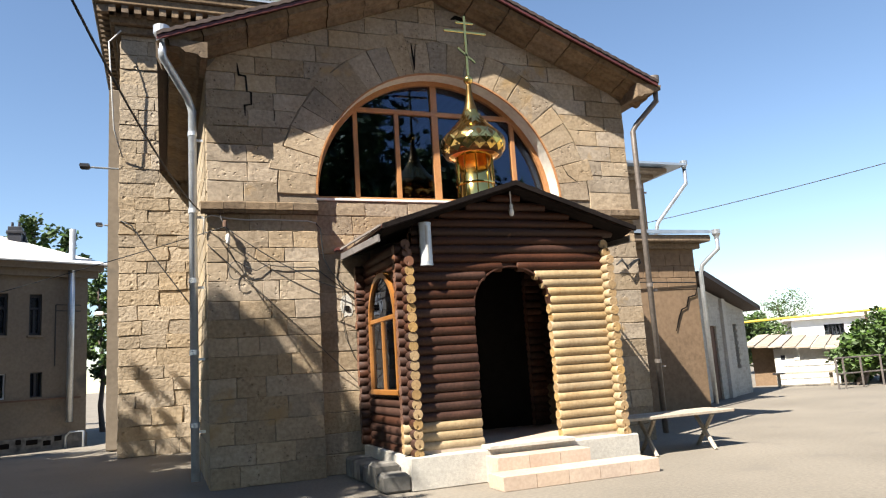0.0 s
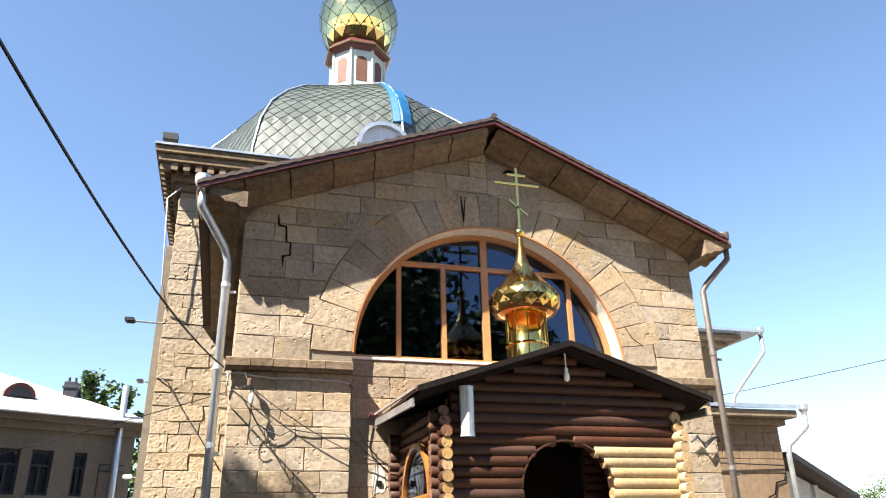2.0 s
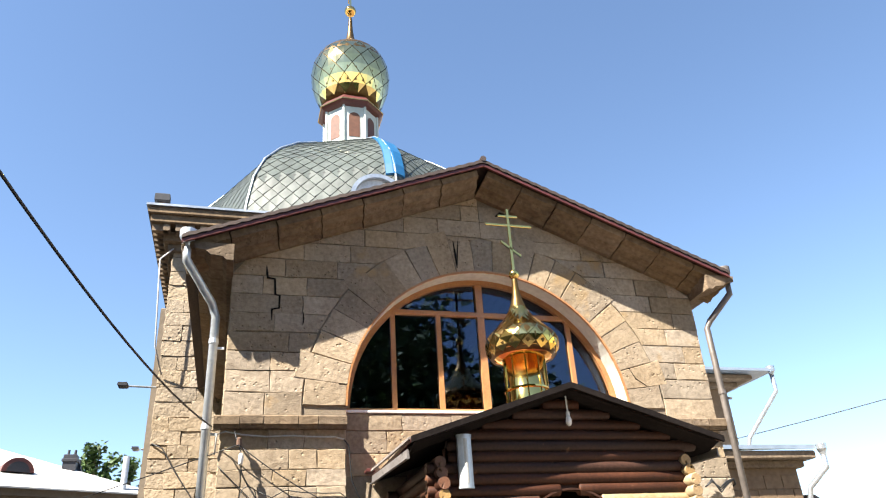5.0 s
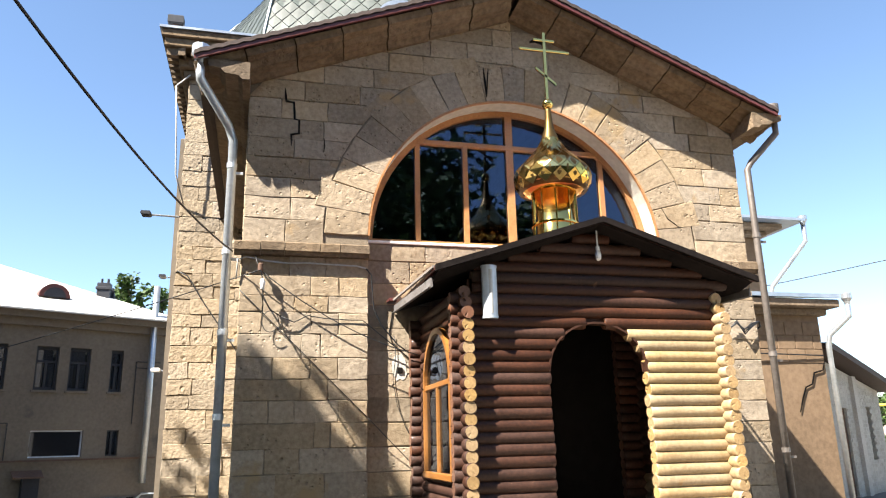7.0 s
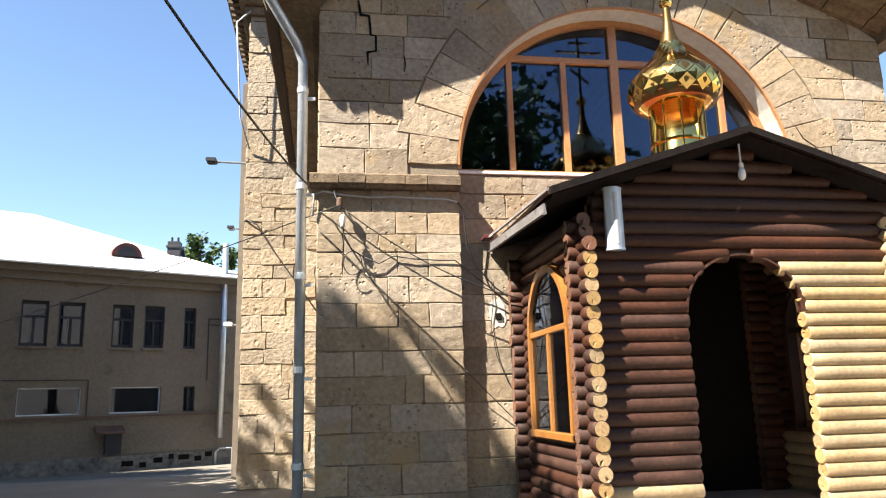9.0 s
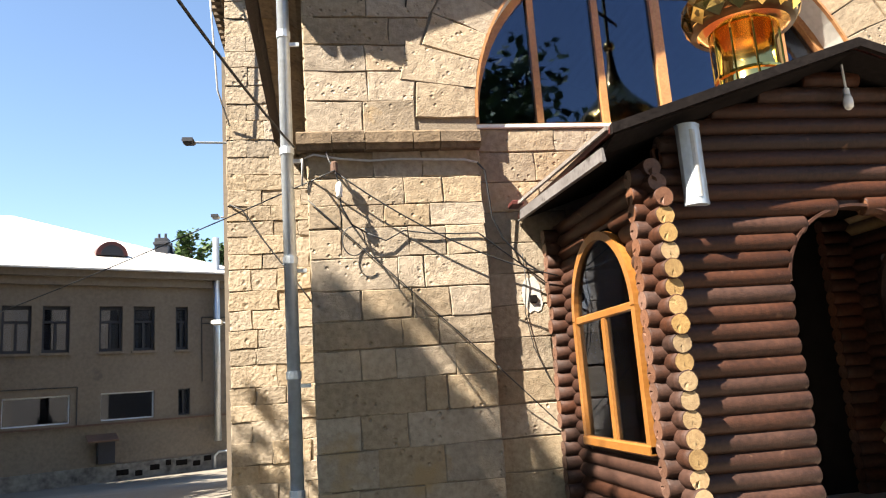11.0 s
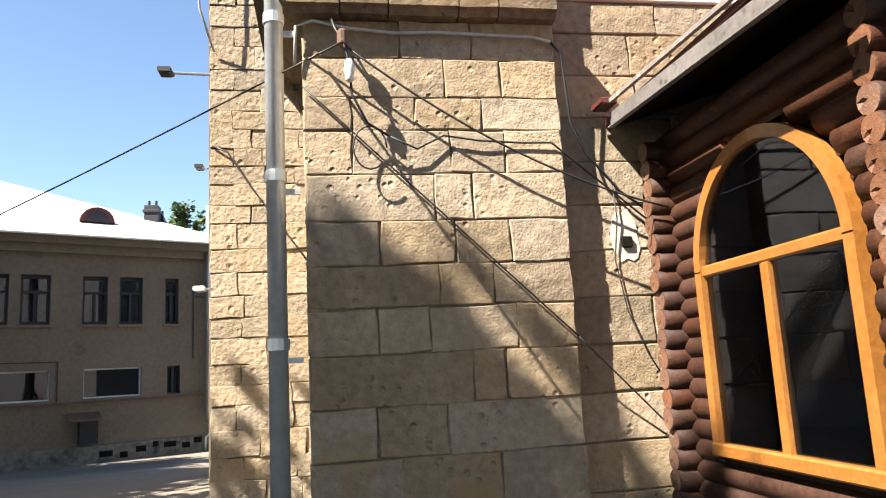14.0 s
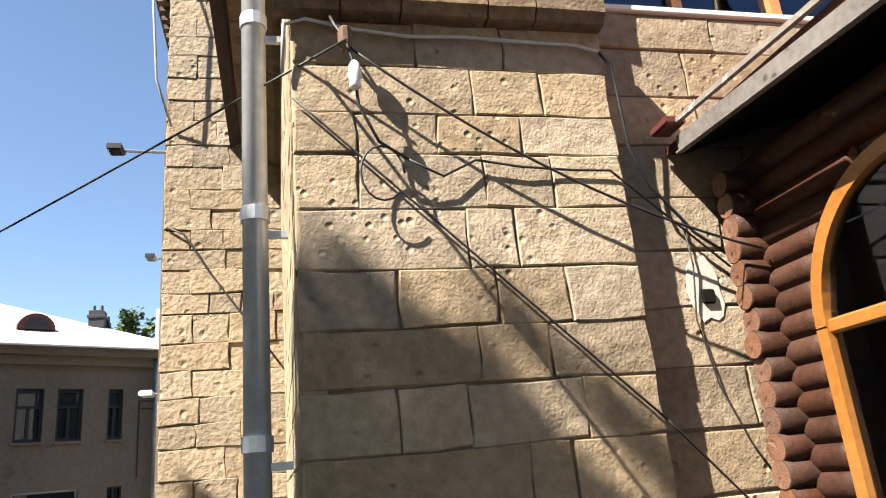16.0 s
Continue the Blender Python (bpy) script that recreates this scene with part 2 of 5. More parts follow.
# ---- mesh tools ----
class Shape:
    """Vertices and faces gathered into one mesh."""

    def __init__(self):
        self.v, self.f, self.m = [], [], []

    def add(self, verts, faces, slot=0):
        n = len(self.v)
        self.v.extend(tuple(p) for p in verts)
        self.f.extend(tuple(i + n for i in q) for q in faces)
        self.m.extend([slot] * len(faces))
        return self

    def box(self, x0, x1, y0, y1, z0, z1, slot=0, bevel=0.0):
        if bevel:
            b = bevel
            ring = lambda z, i: [(x0 + i, y0 + i, z), (x1 - i, y0 + i, z), (x1 - i, y1 - i, z), (x0 + i, y1 - i, z)]
            lay = [ring(z0, b), ring(z0 + b, 0), ring(z1 - b, 0), ring(z1, b)]
            verts = [p for r in lay for p in r]
            faces = [(3, 2, 1, 0), (12, 13, 14, 15)]
            faces += [(4 * k + i, 4 * k + (i + 1) % 4, 4 * k + 4 + (i + 1) % 4, 4 * k + 4 + i) for k in range(3) for i in range(4)]
            return self.add(verts, faces, slot)
        return self.add([(x, y, z) for z in (z0, z1) for y in (y0, y1) for x in (x0, x1)],
                        [(0, 2, 3, 1), (4, 5, 7, 6), (0, 1, 5, 4), (2, 6, 7, 3), (0, 4, 6, 2), (1, 3, 7, 5)], slot)

    def tube(self, path, r, seg=8, slot=0, caps=True):
        path = [Vector(p) for p in path]
        radii = r if isinstance(r, (list, tuple)) else [r] * len(path)
        verts, faces, side = [], [], None
        for i, p in enumerate(path):
            d = (path[min(i + 1, len(path) - 1)] - path[max(i - 1, 0)]).normalized()
            if side is None:
                side = d.orthogonal().normalized()
            side = (side - d * side.dot(d)).normalized()
            up = d.cross(side)
            verts += [p + radii[i] * (side * math.cos(a) + up * math.sin(a)) for a in (math.tau * k / seg for k in range(seg))]
        for i in range(len(path) - 1):
            faces += [(i * seg + k, i * seg + (k + 1) % seg, (i + 1) * seg + (k + 1) % seg, (i + 1) * seg + k) for k in range(seg)]
        if caps:
            faces += [tuple(range(seg))[::-1], tuple((len(path) - 1) * seg + k for k in range(seg))]
        return self.add(verts, faces, slot)

    def lathe(self, cx, cy, prof, seg=16, slot=0, turn=0.0):
        verts = [(cx + r * math.cos(a), cy + r * math.sin(a), z) for r, z in prof for a in (turn + math.tau * k / seg for k in range(seg))]
        faces = [(i * seg + k, i * seg + (k + 1) % seg, (i + 1) * seg + (k + 1) % seg, (i + 1) * seg + k) for i in range(len(prof) - 1) for k in range(seg)]
        faces += [tuple(range(seg))[::-1], tuple((len(prof) - 1) * seg + k for k in range(seg))]
        return self.add(verts, faces, slot)

    def sweep(self, profile, path, slot=0):
        """A closed profile of (a, b) carried along points, each with its own a and b axes."""
        n = len(profile)
        verts = [Vector(p) + Vector(A) * a + Vector(B) * b for p, A, B in path for a, b in profile]
        faces = [(i * n + k, i * n + (k + 1) % n, (i + 1) * n + (k + 1) % n, (i + 1) * n + k) for i in range(len(path) - 1) for k in range(n)]
        faces += [tuple(range(n))[::-1], tuple((len(path) - 1) * n + k for k in range(n))]
        return self.add(verts, faces, slot)

    def block(self, quad, at, U, V, N, depth, chamfer=0.012, rough=0.006, rng=random):
        """A dressed stone: quad is its four face corners (u, v), counter-clockwise; N points out of the wall."""
        c = [sum(p[0] for p in quad) / 4, sum(p[1] for p in quad) / 4]
        rim = []
        for i in range(4):
            a, b = quad[i], quad[(i + 1) % 4]
            rim.append((a[0] + rng.uniform(-rough, rough), a[1] + rng.uniform(-rough, rough)))
            k = rng.uniform(0.35, 0.65)
            rim.append((a[0] + (b[0] - a[0]) * k + rng.uniform(-rough, rough), a[1] + (b[1] - a[1]) * k + rng.uniform(-rough, rough)))

        def inner(p):
            d = (c[0] - p[0], c[1] - p[1])
            return tuple(p[j] + math.copysign(min(abs(d[j]) * 0.4, chamfer * rng.uniform(0.7, 1.5)), d[j]) for j in (0, 1))

        at, U, V, N = Vector(at), Vector(U), Vector(V), Vector(N)
        put3 = lambda p, n: at + U * p[0] + V * p[1] + N * n
        front = [put3(inner(p), rng.uniform(-0.003, 0.003)) for p in rim]
        edge = [put3(p, -chamfer) for p in rim]
        back = [put3(p, -depth) for p in rim]
        faces = [tuple(range(8))] + [(8 + i, 8 + (i + 1) % 8, (i + 1) % 8, i) for i in range(8)] + [(16 + i, 16 + (i + 1) % 8, 8 + (i + 1) % 8, 8 + i) for i in range(8)]
        return self.add(front + edge + back, faces)

    def mesh(self, name, mats, smooth=False):
        me = bpy.data.meshes.new(name)
        me.from_pydata(self.v, [], self.f)
        for m in mats if isinstance(mats, (list, tuple)) else [mats]:
            me.materials.append(m)
        me.polygons.foreach_set("material_index", self.m)
        if smooth:
            me.polygons.foreach_set("use_smooth", [True] * len(self.f))
        me.update()
        bm = bmesh.new()
        bm.from_mesh(me)
        bmesh.ops.recalc_face_normals(bm, faces=bm.faces)
        bm.to_mesh(me)
        bm.free()
        return me


def thing(name, label, category, group="", kind="", at=(0, 0, 0)):
    ob = new(name)
    ob.empty_display_size = 0.2
    ob.location = at
    return tagged(ob, label, category, group, kind)


def part(name, shape, mats, parent=None, label="", smooth=False):
    me = shape if isinstance(shape, bpy.types.Mesh) else shape.mesh(name, mats, smooth)
    ob = new(name, me)
    if parent:
        base = Vector((0, 0, 0))
        p = parent
        while p:
            base += p.location
            p = p.parent
        ob.parent = parent
        ob.location = -base
    return tagged(ob, label) if label else ob


def solo(name, shape, mats, label, category, group="", kind="", smooth=False):
    return tagged(new(name, shape.mesh(name, mats, smooth)), label, category, group, kind)


def holed_wall(s, P, U, V, N, length, height, thick, holes, slot=0):
    """A wall slab with square openings (u0, u1, v0, v1) cut right through it."""
    us = sorted({0, length, *(h[0] for h in holes), *(h[1] for h in holes)})
    vs = sorted({0, height, *(h[2] for h in holes), *(h[3] for h in holes)})
    P, U, V, N = Vector(P), Vector(U), Vector(V), Vector(N)
    solid = lambda i, j: 0 <= i < len(us) - 1 and 0 <= j < len(vs) - 1 and not any(
        h[0] - 1e-6 <= us[i] and us[i + 1] <= h[1] + 1e-6 and h[2] - 1e-6 <= vs[j] and vs[j + 1] <= h[3] + 1e-6 for h in holes)
    at = lambda u, v, n: P + U * u + V * v - N * n
    for i in range(len(us) - 1):
        for j in range(len(vs) - 1):
            if not solid(i, j):
                continue
            a, b, c, d = us[i], us[i + 1], vs[j], vs[j + 1]
            s.add([at(a, c, 0), at(b, c, 0), at(b, d, 0), at(a, d, 0)], [(0, 1, 2, 3)], slot)
            s.add([at(a, c, thick), at(b, c, thick), at(b, d, thick), at(a, d, thick)], [(3, 2, 1, 0)], slot)
            for ok, p, q in ((solid(i - 1, j), (a, c), (a, d)), (solid(i + 1, j), (b, c), (b, d)), (solid(i, j - 1), (a, c), (b, c)), (solid(i, j + 1), (a, d), (b, d))):
                if not ok:
                    s.add([at(*p, 0), at(*q, 0), at(*q, thick), at(*p, thick)], [(0, 1, 2, 3)], slot)


# ---- ground ----
def ease(k):
    k = min(max(k, 0.0), 1.0)
    return k * k * (3 - 2 * k)


def ground_height(x, y):
    """The side yard falls away gently towards the cream building."""
    return -0.95 * ease((y - 15.0) / 17.0) * ease((1.5 - x) / 3.0)


g = Shape()
gx = [-400, -120, -60, -40, -30] + [-25 + 1.0 * k for k in range(61)] + [45, 70, 120, 400]
gy = [-400, -120, -60, -30] + [-20 + 1.0 * k for k in range(61)] + [50, 70, 120, 250, 600]
g.add([(x, y, ground_height(x, y)) for y in gy for x in gx],
      [(j * len(gx) + i, j * len(gx) + i + 1, (j + 1) * len(gx) + i + 1, (j + 1) * len(gx) + i) for j in range(len(gy) - 1) for i in range(len(gx) - 1)])
solo("ground", g, GROUND, "pale dusty asphalt yard with worn patches", "ground", kind="structure", smooth=True)


# ---- church ----
FY, XL, XR = 9.21, 1.24, 7.86            # front face and its two corners
AX, AZ, AR = 4.62, 3.78, 1.93            # arch centre and radius
NICHE, WINY = 9.37, 9.55
APEX, EAVE_L, EAVE_R, ROOFY = (4.57, 7.21), (0.64, 5.69), (8.22, 5.69), 8.65
church = thing("church", "sandstone church with a gabled front, arched window and gilded dome", "church", at=(4.5, 15, 0))


def rake(x):
    """Height of the gable's roof underside."""
    e = EAVE_L if x < APEX[0] else EAVE_R
    return APEX[1] - 0.07 + (e[1] - APEX[1]) * (x - APEX[0]) / (e[0] - APEX[0])


under = lambda x: AZ + math.sqrt(max(AR * AR - (x - AX) ** 2, 0))
outline = [(XL + 0.01, 0), (AX - AR, 0)] + [(AX - AR * math.cos(math.pi * k / 40), AZ + AR * math.sin(math.pi * k / 40)) for k in range(41)]
outline += [(AX + AR, 0), (XR - 0.01, 0), (XR - 0.01, rake(XR)), (APEX[0], APEX[1] - 0.07), (XL + 0.01, rake(XL))]
front = Shape().sweep(outline, [((0, FY + 0.02, 0), (1, 0, 0), (0, 0, 1)), ((0, 9.75, 0), (1, 0, 0), (0, 0, 1))])
front_wall = part("front_wall", front, MORTAR, church, "weathered sandstone ashlar front wall")
niche_wall = part("niche_wall", Shape().box(AX - AR, AX + AR, NICHE, 9.74, 0, AZ - 0.05), MORTAR, church, "recessed sandstone wall under the arched window")

rng = random.Random(11)
UX, UZ, OUT = (1, 0, 0), (0, 0, 1), (0, -1, 0)


def stone(parent, quad, at=(0, FY, 0), U=UX, N=OUT, depth=0.1, chamfer=0.0055, rough=0.008, material=None, proud=0.0):
    s = Shape().block(quad, Vector(at) + Vector(N) * proud, U, UZ, N, depth, chamfer, rough, rng)
    return part("stone", s, material or STONE, parent)


def course(parent, z0, z1, xs, gap=0.0035, ends=None, **kw):
    """One course of stones between the joints xs; ends, if given, says where slanted ends run."""
    for i, (a, b) in enumerate(zip(xs, xs[1:])):
        if b - a < 0.05:
            continue
        al = ah = a + gap
        bl = bh = b - gap
        if ends and i == 0 and ends[0]:
            al, ah = ends[0]
        if ends and i == len(xs) - 2 and ends[1]:
            bl, bh = ends[1]
        stone(parent, [(al, z0 + gap), (bl, z0 + gap), (bh, z1 - gap), (ah, z1 - gap)], proud=rng.uniform(-0.004, 0.004), **kw)


# left pilaster, course by course from the band down
PIL = [3.49, 3.26, 3.03, 2.84, 2.59, 2.33, 2.09, 1.86, 1.62, 1.35, 1.09, 0.80, 0.52, 0.26, 0.0]
JOINTS = [(1.78, 2.19), (2.03, 2.35), (1.50, 1.85, 2.23), (1.50, 2.04, 2.35), (1.94, 2.15), (1.63, 2.04, 2.35), (1.94, 2.24), (1.60, 1.88, 2.36),
          (2.10, 2.28), (1.58, 1.95), (1.70, 2.22), (1.55, 2.05), (1.80, 2.30), (1.60, 2.10)]
for (zt, zb), js in zip(zip(PIL, PIL[1:]), JOINTS):
    course(front_wall, zb, zt, [XL, *js, AX - AR])
# right pilaster
z = 0.0
while z < 3.45:
    h = min(0.26, 3.49 - z)
    m = rng.uniform(6.9, 7.5)
    course(front_wall, z, z + h, [AX + AR, m, XR])
    z += h
# the wall over the band, round the arch and under the gable
RING = 2.46
zs = [3.64, 3.93, 4.20, 4.44, 4.70, 4.95, 5.20, 5.46, 5.72, 5.98, 6.24, 6.50, 6.76, 7.0]
for n, (z0, z1) in enumerate(zip(zs, zs[1:])):
    mid = (z0 + z1) / 2
    for side in (-1, 1):
        edge = lambda zz: AX + side * (math.sqrt(max(RING ** 2 - (zz - AZ) ** 2, 0)) if zz - AZ < RING else 0)
        gable = lambda zz: XL if side < 0 and zz < rake(XL) - 0.2 else XR if side > 0 and zz < rake(XR) - 0.2 else (
            APEX[0] + (zz - APEX[1] + 0.27) * ((EAVE_L if side < 0 else EAVE_R)[0] - APEX[0]) / (EAVE_L[1] - APEX[1]))
        lim = AX if mid - AZ > RING else edge(mid)
        out = gable(mid)
        if (lim - out) * side > -0.12:
            continue
        a, b = (out, lim) if side < 0 else (lim, out)
        count = max(1, round((b - a) / 0.56))
        xs = [a] + [a + (b - a) * (k + rng.uniform(-0.18, 0.18) + (0.22 if n % 2 else -0.12)) / count for k in range(1, count)] + [b]
        cut = (edge(z0), edge(z1)) if lim != AX else (AX, AX)
        lean = (gable(z0), gable(z1))
        ends = [(lean[0] + 0.006, lean[1] + 0.006), (cut[0] - 0.006, cut[1] - 0.006)] if side < 0 else [(cut[0] + 0.006, cut[1] + 0.006), (lean[0] - 0.006, lean[1] - 0.006)]
        course(front_wall, z0, z1, xs, ends=ends)
# voussoirs
count = 23
for k in range(count):
    a0, a1 = (math.pi * (k + d) / count for d in (0.012, 0.988))
    r1 = RING + 0.13 if k % 4 == 1 else RING - 0.01
    pts = [(AX - (AR + 0.004) * math.cos(a0), AZ + (AR + 0.004) * math.sin(a0)), (AX - r1 * math.cos(a0), AZ + r1 * math.sin(a0)),
           (AX - r1 * math.cos(a1), AZ + r1 * math.sin(a1)), (AX - (AR + 0.004) * math.cos(a1), AZ + (AR + 0.004) * math.sin(a1))]
    stone(front_wall, pts, proud=0.006 if r1 > RING else rng.uniform(-0.004, 0.004))
# spandrel course between band and springing, on both sides of the arch
for a, b in ((XL, AX - AR), (AX + AR, XR)):
    course(front_wall, 3.49, 3.64, [a, (a + b) / 2, b], depth=0.05)
# moulded band on the pilasters
for x0, x1 in ((1.16, 2.69), (6.55, 7.94)):
    n = 5
    cuts = [x0] + [x0 + (x1 - x0) * (k + rng.uniform(-0.2, 0.2)) / n for k in range(1, n)] + [x1]
    for a, b in zip(cuts, cuts[1:]):
        s = Shape()
        prof = [(0.0, 0.0), (0.085, 0.0), (0.10, 0.03), (0.12, 0.045), (0.12, 0.135), (0.105, 0.15), (0.0, 0.155)]
        s.sweep(prof, [((x, FY + 0.01, 3.485 + rng.uniform(-0.004, 0.004)), OUT, UZ) for x in (a + 0.004, b - 0.004)])
        part("band_stone", s, RUST_STONE, front_wall)
# lower niche stones under the window
for i in range(14):
    z0, z1 = 0.27 * i, min(0.27 * i + 0.27, AZ - 0.06)
    n = 6
    off = rng.uniform(-0.2, 0.2)
    xs = [AX - AR] + [AX - AR + 2 * AR * (k + off) / n for k in range(1, n)] + [AX + AR]
    if z1 - z0 > 0.06:
        course(niche_wall, z0, z1, [x for x in xs], at=(0, NICHE - 0.012, 0), depth=0.05)

# bored holes in the ashlar, as near-black discs that paint their inner shade
for x, zz in ((1.48, 4.24), (7.22, 4.2), (7.14, 5.21)):
    part("bored_hole", Shape().lathe(0, 0, [(0.032, -0.004), (0.032, 0.03)], 12), DARK, front_wall).matrix_basis = Matrix.Translation(Vector((x, FY - 0.004, zz)) - Vector((4.5, 15, 0))) @ pose(0, 0, 0, -90)
# open cracks along the joints: near-black strips laid on, shade in the colour
def crack(path, y, w, parent):
    pts = [Vector((x, y, z)) for x, z in path]
    s = Shape()
    rows = []
    for i, p in enumerate(pts):
        d = (pts[min(i + 1, len(pts) - 1)] - pts[max(i - 1, 0)]).normalized()
        side = Vector((d.z, 0, -d.x))
        k = w * (0.35 if i in (0, len(pts) - 1) else rng.uniform(0.7, 1.2))
        rows += [p + side * k, p - side * k, p - side * k + Vector((0, 0.01, 0)), p + side * k + Vector((0, 0.01, 0))]
    n = len(pts)
    s.add(rows, [(4 * i + j, 4 * i + (j + 1) % 4, 4 * i + 4 + (j + 1) % 4, 4 * i + 4 + j) for i in range(n - 1) for j in range(4)] + [(3, 2, 1, 0), (4 * n - 4, 4 * n - 3, 4 * n - 2, 4 * n - 1)])
    part("crack", s, DARK, parent)


crack([(1.66, 5.60), (1.67, 5.50), (1.68, 5.43), (1.77, 5.42), (1.78, 5.30), (1.785, 5.2), (1.84, 5.19), (1.84, 5.02), (1.75, 5.0), (1.755, 4.85)], FY - 0.009, 0.013, front_wall)
crack([(2.14, 4.98), (2.15, 4.88), (2.14, 4.80)], FY - 0.009, 0.010, front_wall)
crack([(4.20, 6.16), (4.22, 5.95), (4.235, 5.74)], FY - 0.009, 0.012, front_wall)
crack([(4.27, 6.16), (4.25, 5.95), (4.24, 5.78)], FY - 0.009, 0.009, front_wall)
crack([(4.88, 6.62), (4.95, 6.66), (5.05, 6.64), (5.1, 6.58)], FY - 0.009, 0.03, front_wall)
crack([(2.6, 4.05), (2.68, 4.05)], FY - 0.009, 0.012, front_wall)
crack([(6.62, 4.35), (6.7, 4.2), (6.85, 4.1)], FY - 0.009, 0.008, front_wall)
# rake cornice stones
PROF = [(0.0, 0.0), (0.08, 0.0), (0.13, 0.045), (0.27, 0.06), (0.33, 0.115), (0.45, 0.13), (0.47, 0.215), (0.0, 0.215)]
for e, n in ((EAVE_L, 7), (EAVE_R, 7)):
    way = Vector((e[0] - APEX[0], 0, e[1] - APEX[1]))
    up = Vector((-way.z, 0, way.x)).normalized()
    up = up if up.z > 0 else -up
    base = Vector((APEX[0], FY + 0.01, APEX[1] - 0.07 - 0.245))
    for k in range(n):
        s = Shape()
        a, b = (k + 0.012) / n, (k + 0.985) / n
        j = rng.uniform(-0.006, 0.006)
        s.sweep(PROF, [(base + way * a * 0.985 + up * j, OUT, up), (base + way * b * 0.985 + up * j, OUT, up)])
        part("cornice_stone", s, RUST_STONE, front_wall)
# side walls of the front arm, with their own eaves cornice
for x, d in ((XL, -1), (XR, 1)):
    s = Shape().box(min(x - d * 0.02, x - d * 0.45), max(x - d * 0.02, x - d * 0.45), FY + 0.03, 15.0, 0, 5.7)
    side = part("side_wall", s, MORTAR, church, "sandstone side wall with pale plaster edge")
    st = Shape()
    z, n = 0.0, 0
    while z < 5.42:
        h = min(0.27, 5.45 - z)
        ys = [FY + 0.005]
        while ys[-1] < 15:
            ys.append(min(15, ys[-1] + (0.3 if len(ys) == 1 and n % 2 else rng.uniform(0.45, 0.7))))
        for a, b in zip(ys, ys[1:]):
            st.block([(-b + 0.006, z + 0.006), (-a - 0.004, z + 0.006), (-a - 0.004, z + h - 0.006), (-b + 0.006, z + h - 0.006)], (x, 0, 0), (0, -1, 0), UZ, (d, 0, 0), 0.1, 0.008, 0.004, rng)
        z, n = z + h, n + 1
    tagged(part("stone_cladding", st, STONE_ISLE, side), kind="stuff")
    for k in range(9):
        a, b = 8.72 + k * 0.7, 8.72 + (k + 1) * 0.7 - 0.012
        c = Shape().sweep(PROF, [((x - d * 0.01, y, 5.42), (d, 0, 0), UZ) for y in (a, min(b, 15.0))])
        part("cornice_stone", c, RUST_STONE, side)
# gable roof of the front arm
line = []
for e, order in ((EAVE_L, range(52, -1, -1)), (EAVE_R, range(1, 53))):
    for k in order:
        p = Vector((APEX[0], 0, APEX[1])).lerp(Vector((e[0], 0, e[1])), k / 52)
        line.append((p.x, p.z + (0.014 if k % 2 else 0.0)))
skin = line + [(x, z - 0.05) for x, z in reversed(line)]
roof = Shape().sweep(skin, [((0, ROOFY, 0), (1, 0, 0), (0, 0, 1)), ((0, 15.1, 0), (1, 0, 0), (0, 0, 1))])
arm_roof = part("roof", roof, ROOF_DARK, church, "dark corrugated roof with ragged front edge")
for e in (EAVE_L, EAVE_R):
    way = Vector((e[0] - APEX[0], 0, e[1] - APEX[1]))
    s = Shape().sweep([(0, -0.045), (0.035, -0.045), (0.035, 0.0), (0, 0.0)], [(Vector((APEX[0], ROOFY + 0.05, APEX[1] - 0.055)), OUT, UZ), (Vector((APEX[0], ROOFY + 0.05, APEX[1] - 0.055)) + way, OUT, UZ)])
    part("verge_board", s, MAROON, arm_roof, "dark maroon verge board")
ridge = Shape().tube([(APEX[0], ROOFY - 0.01, APEX[1] + 0.02), (APEX[0], 15.0, APEX[1] + 0.02)], 0.045, 8)
part("ridge_cap", ridge, ROOF_DARK, arm_roof)

# arched window
window = part("arched_window", Shape().box(AX - AR + 0.03, AX + AR - 0.03, WINY - 0.05, WINY + 0.06, AZ - 0.03, AZ + 0.05), FRAME_ARCH, church, "large half-round window in brown timber, mirror-like panes")


def bow(r0, r1, y0, y1, cx, cz, axis="x", a0=0.0, a1=math.pi, n=36):
    """A half ring of square section."""
    s = Shape()
    put = (lambda u, y, z: (u, y, z)) if axis == "x" else (lambda u, y, z: (y, u, z))
    for k in range(n + 1):
        t = a0 + (a1 - a0) * k / n
        s.v += [put(cx - r * math.cos(t), y, cz + r * math.sin(t)) for r, y in ((r0, y0), (r1, y0), (r1, y1), (r0, y1))]
    s.f = [(4 * k + i, 4 * k + (i + 1) % 4, 4 * k + 4 + (i + 1) % 4, 4 * k + 4 + i) for k in range(n) for i in range(4)] + [(3, 2, 1, 0), (4 * n, 4 * n + 1, 4 * n + 2, 4 * n + 3)]
    s.m = [0] * len(s.f)
    return s


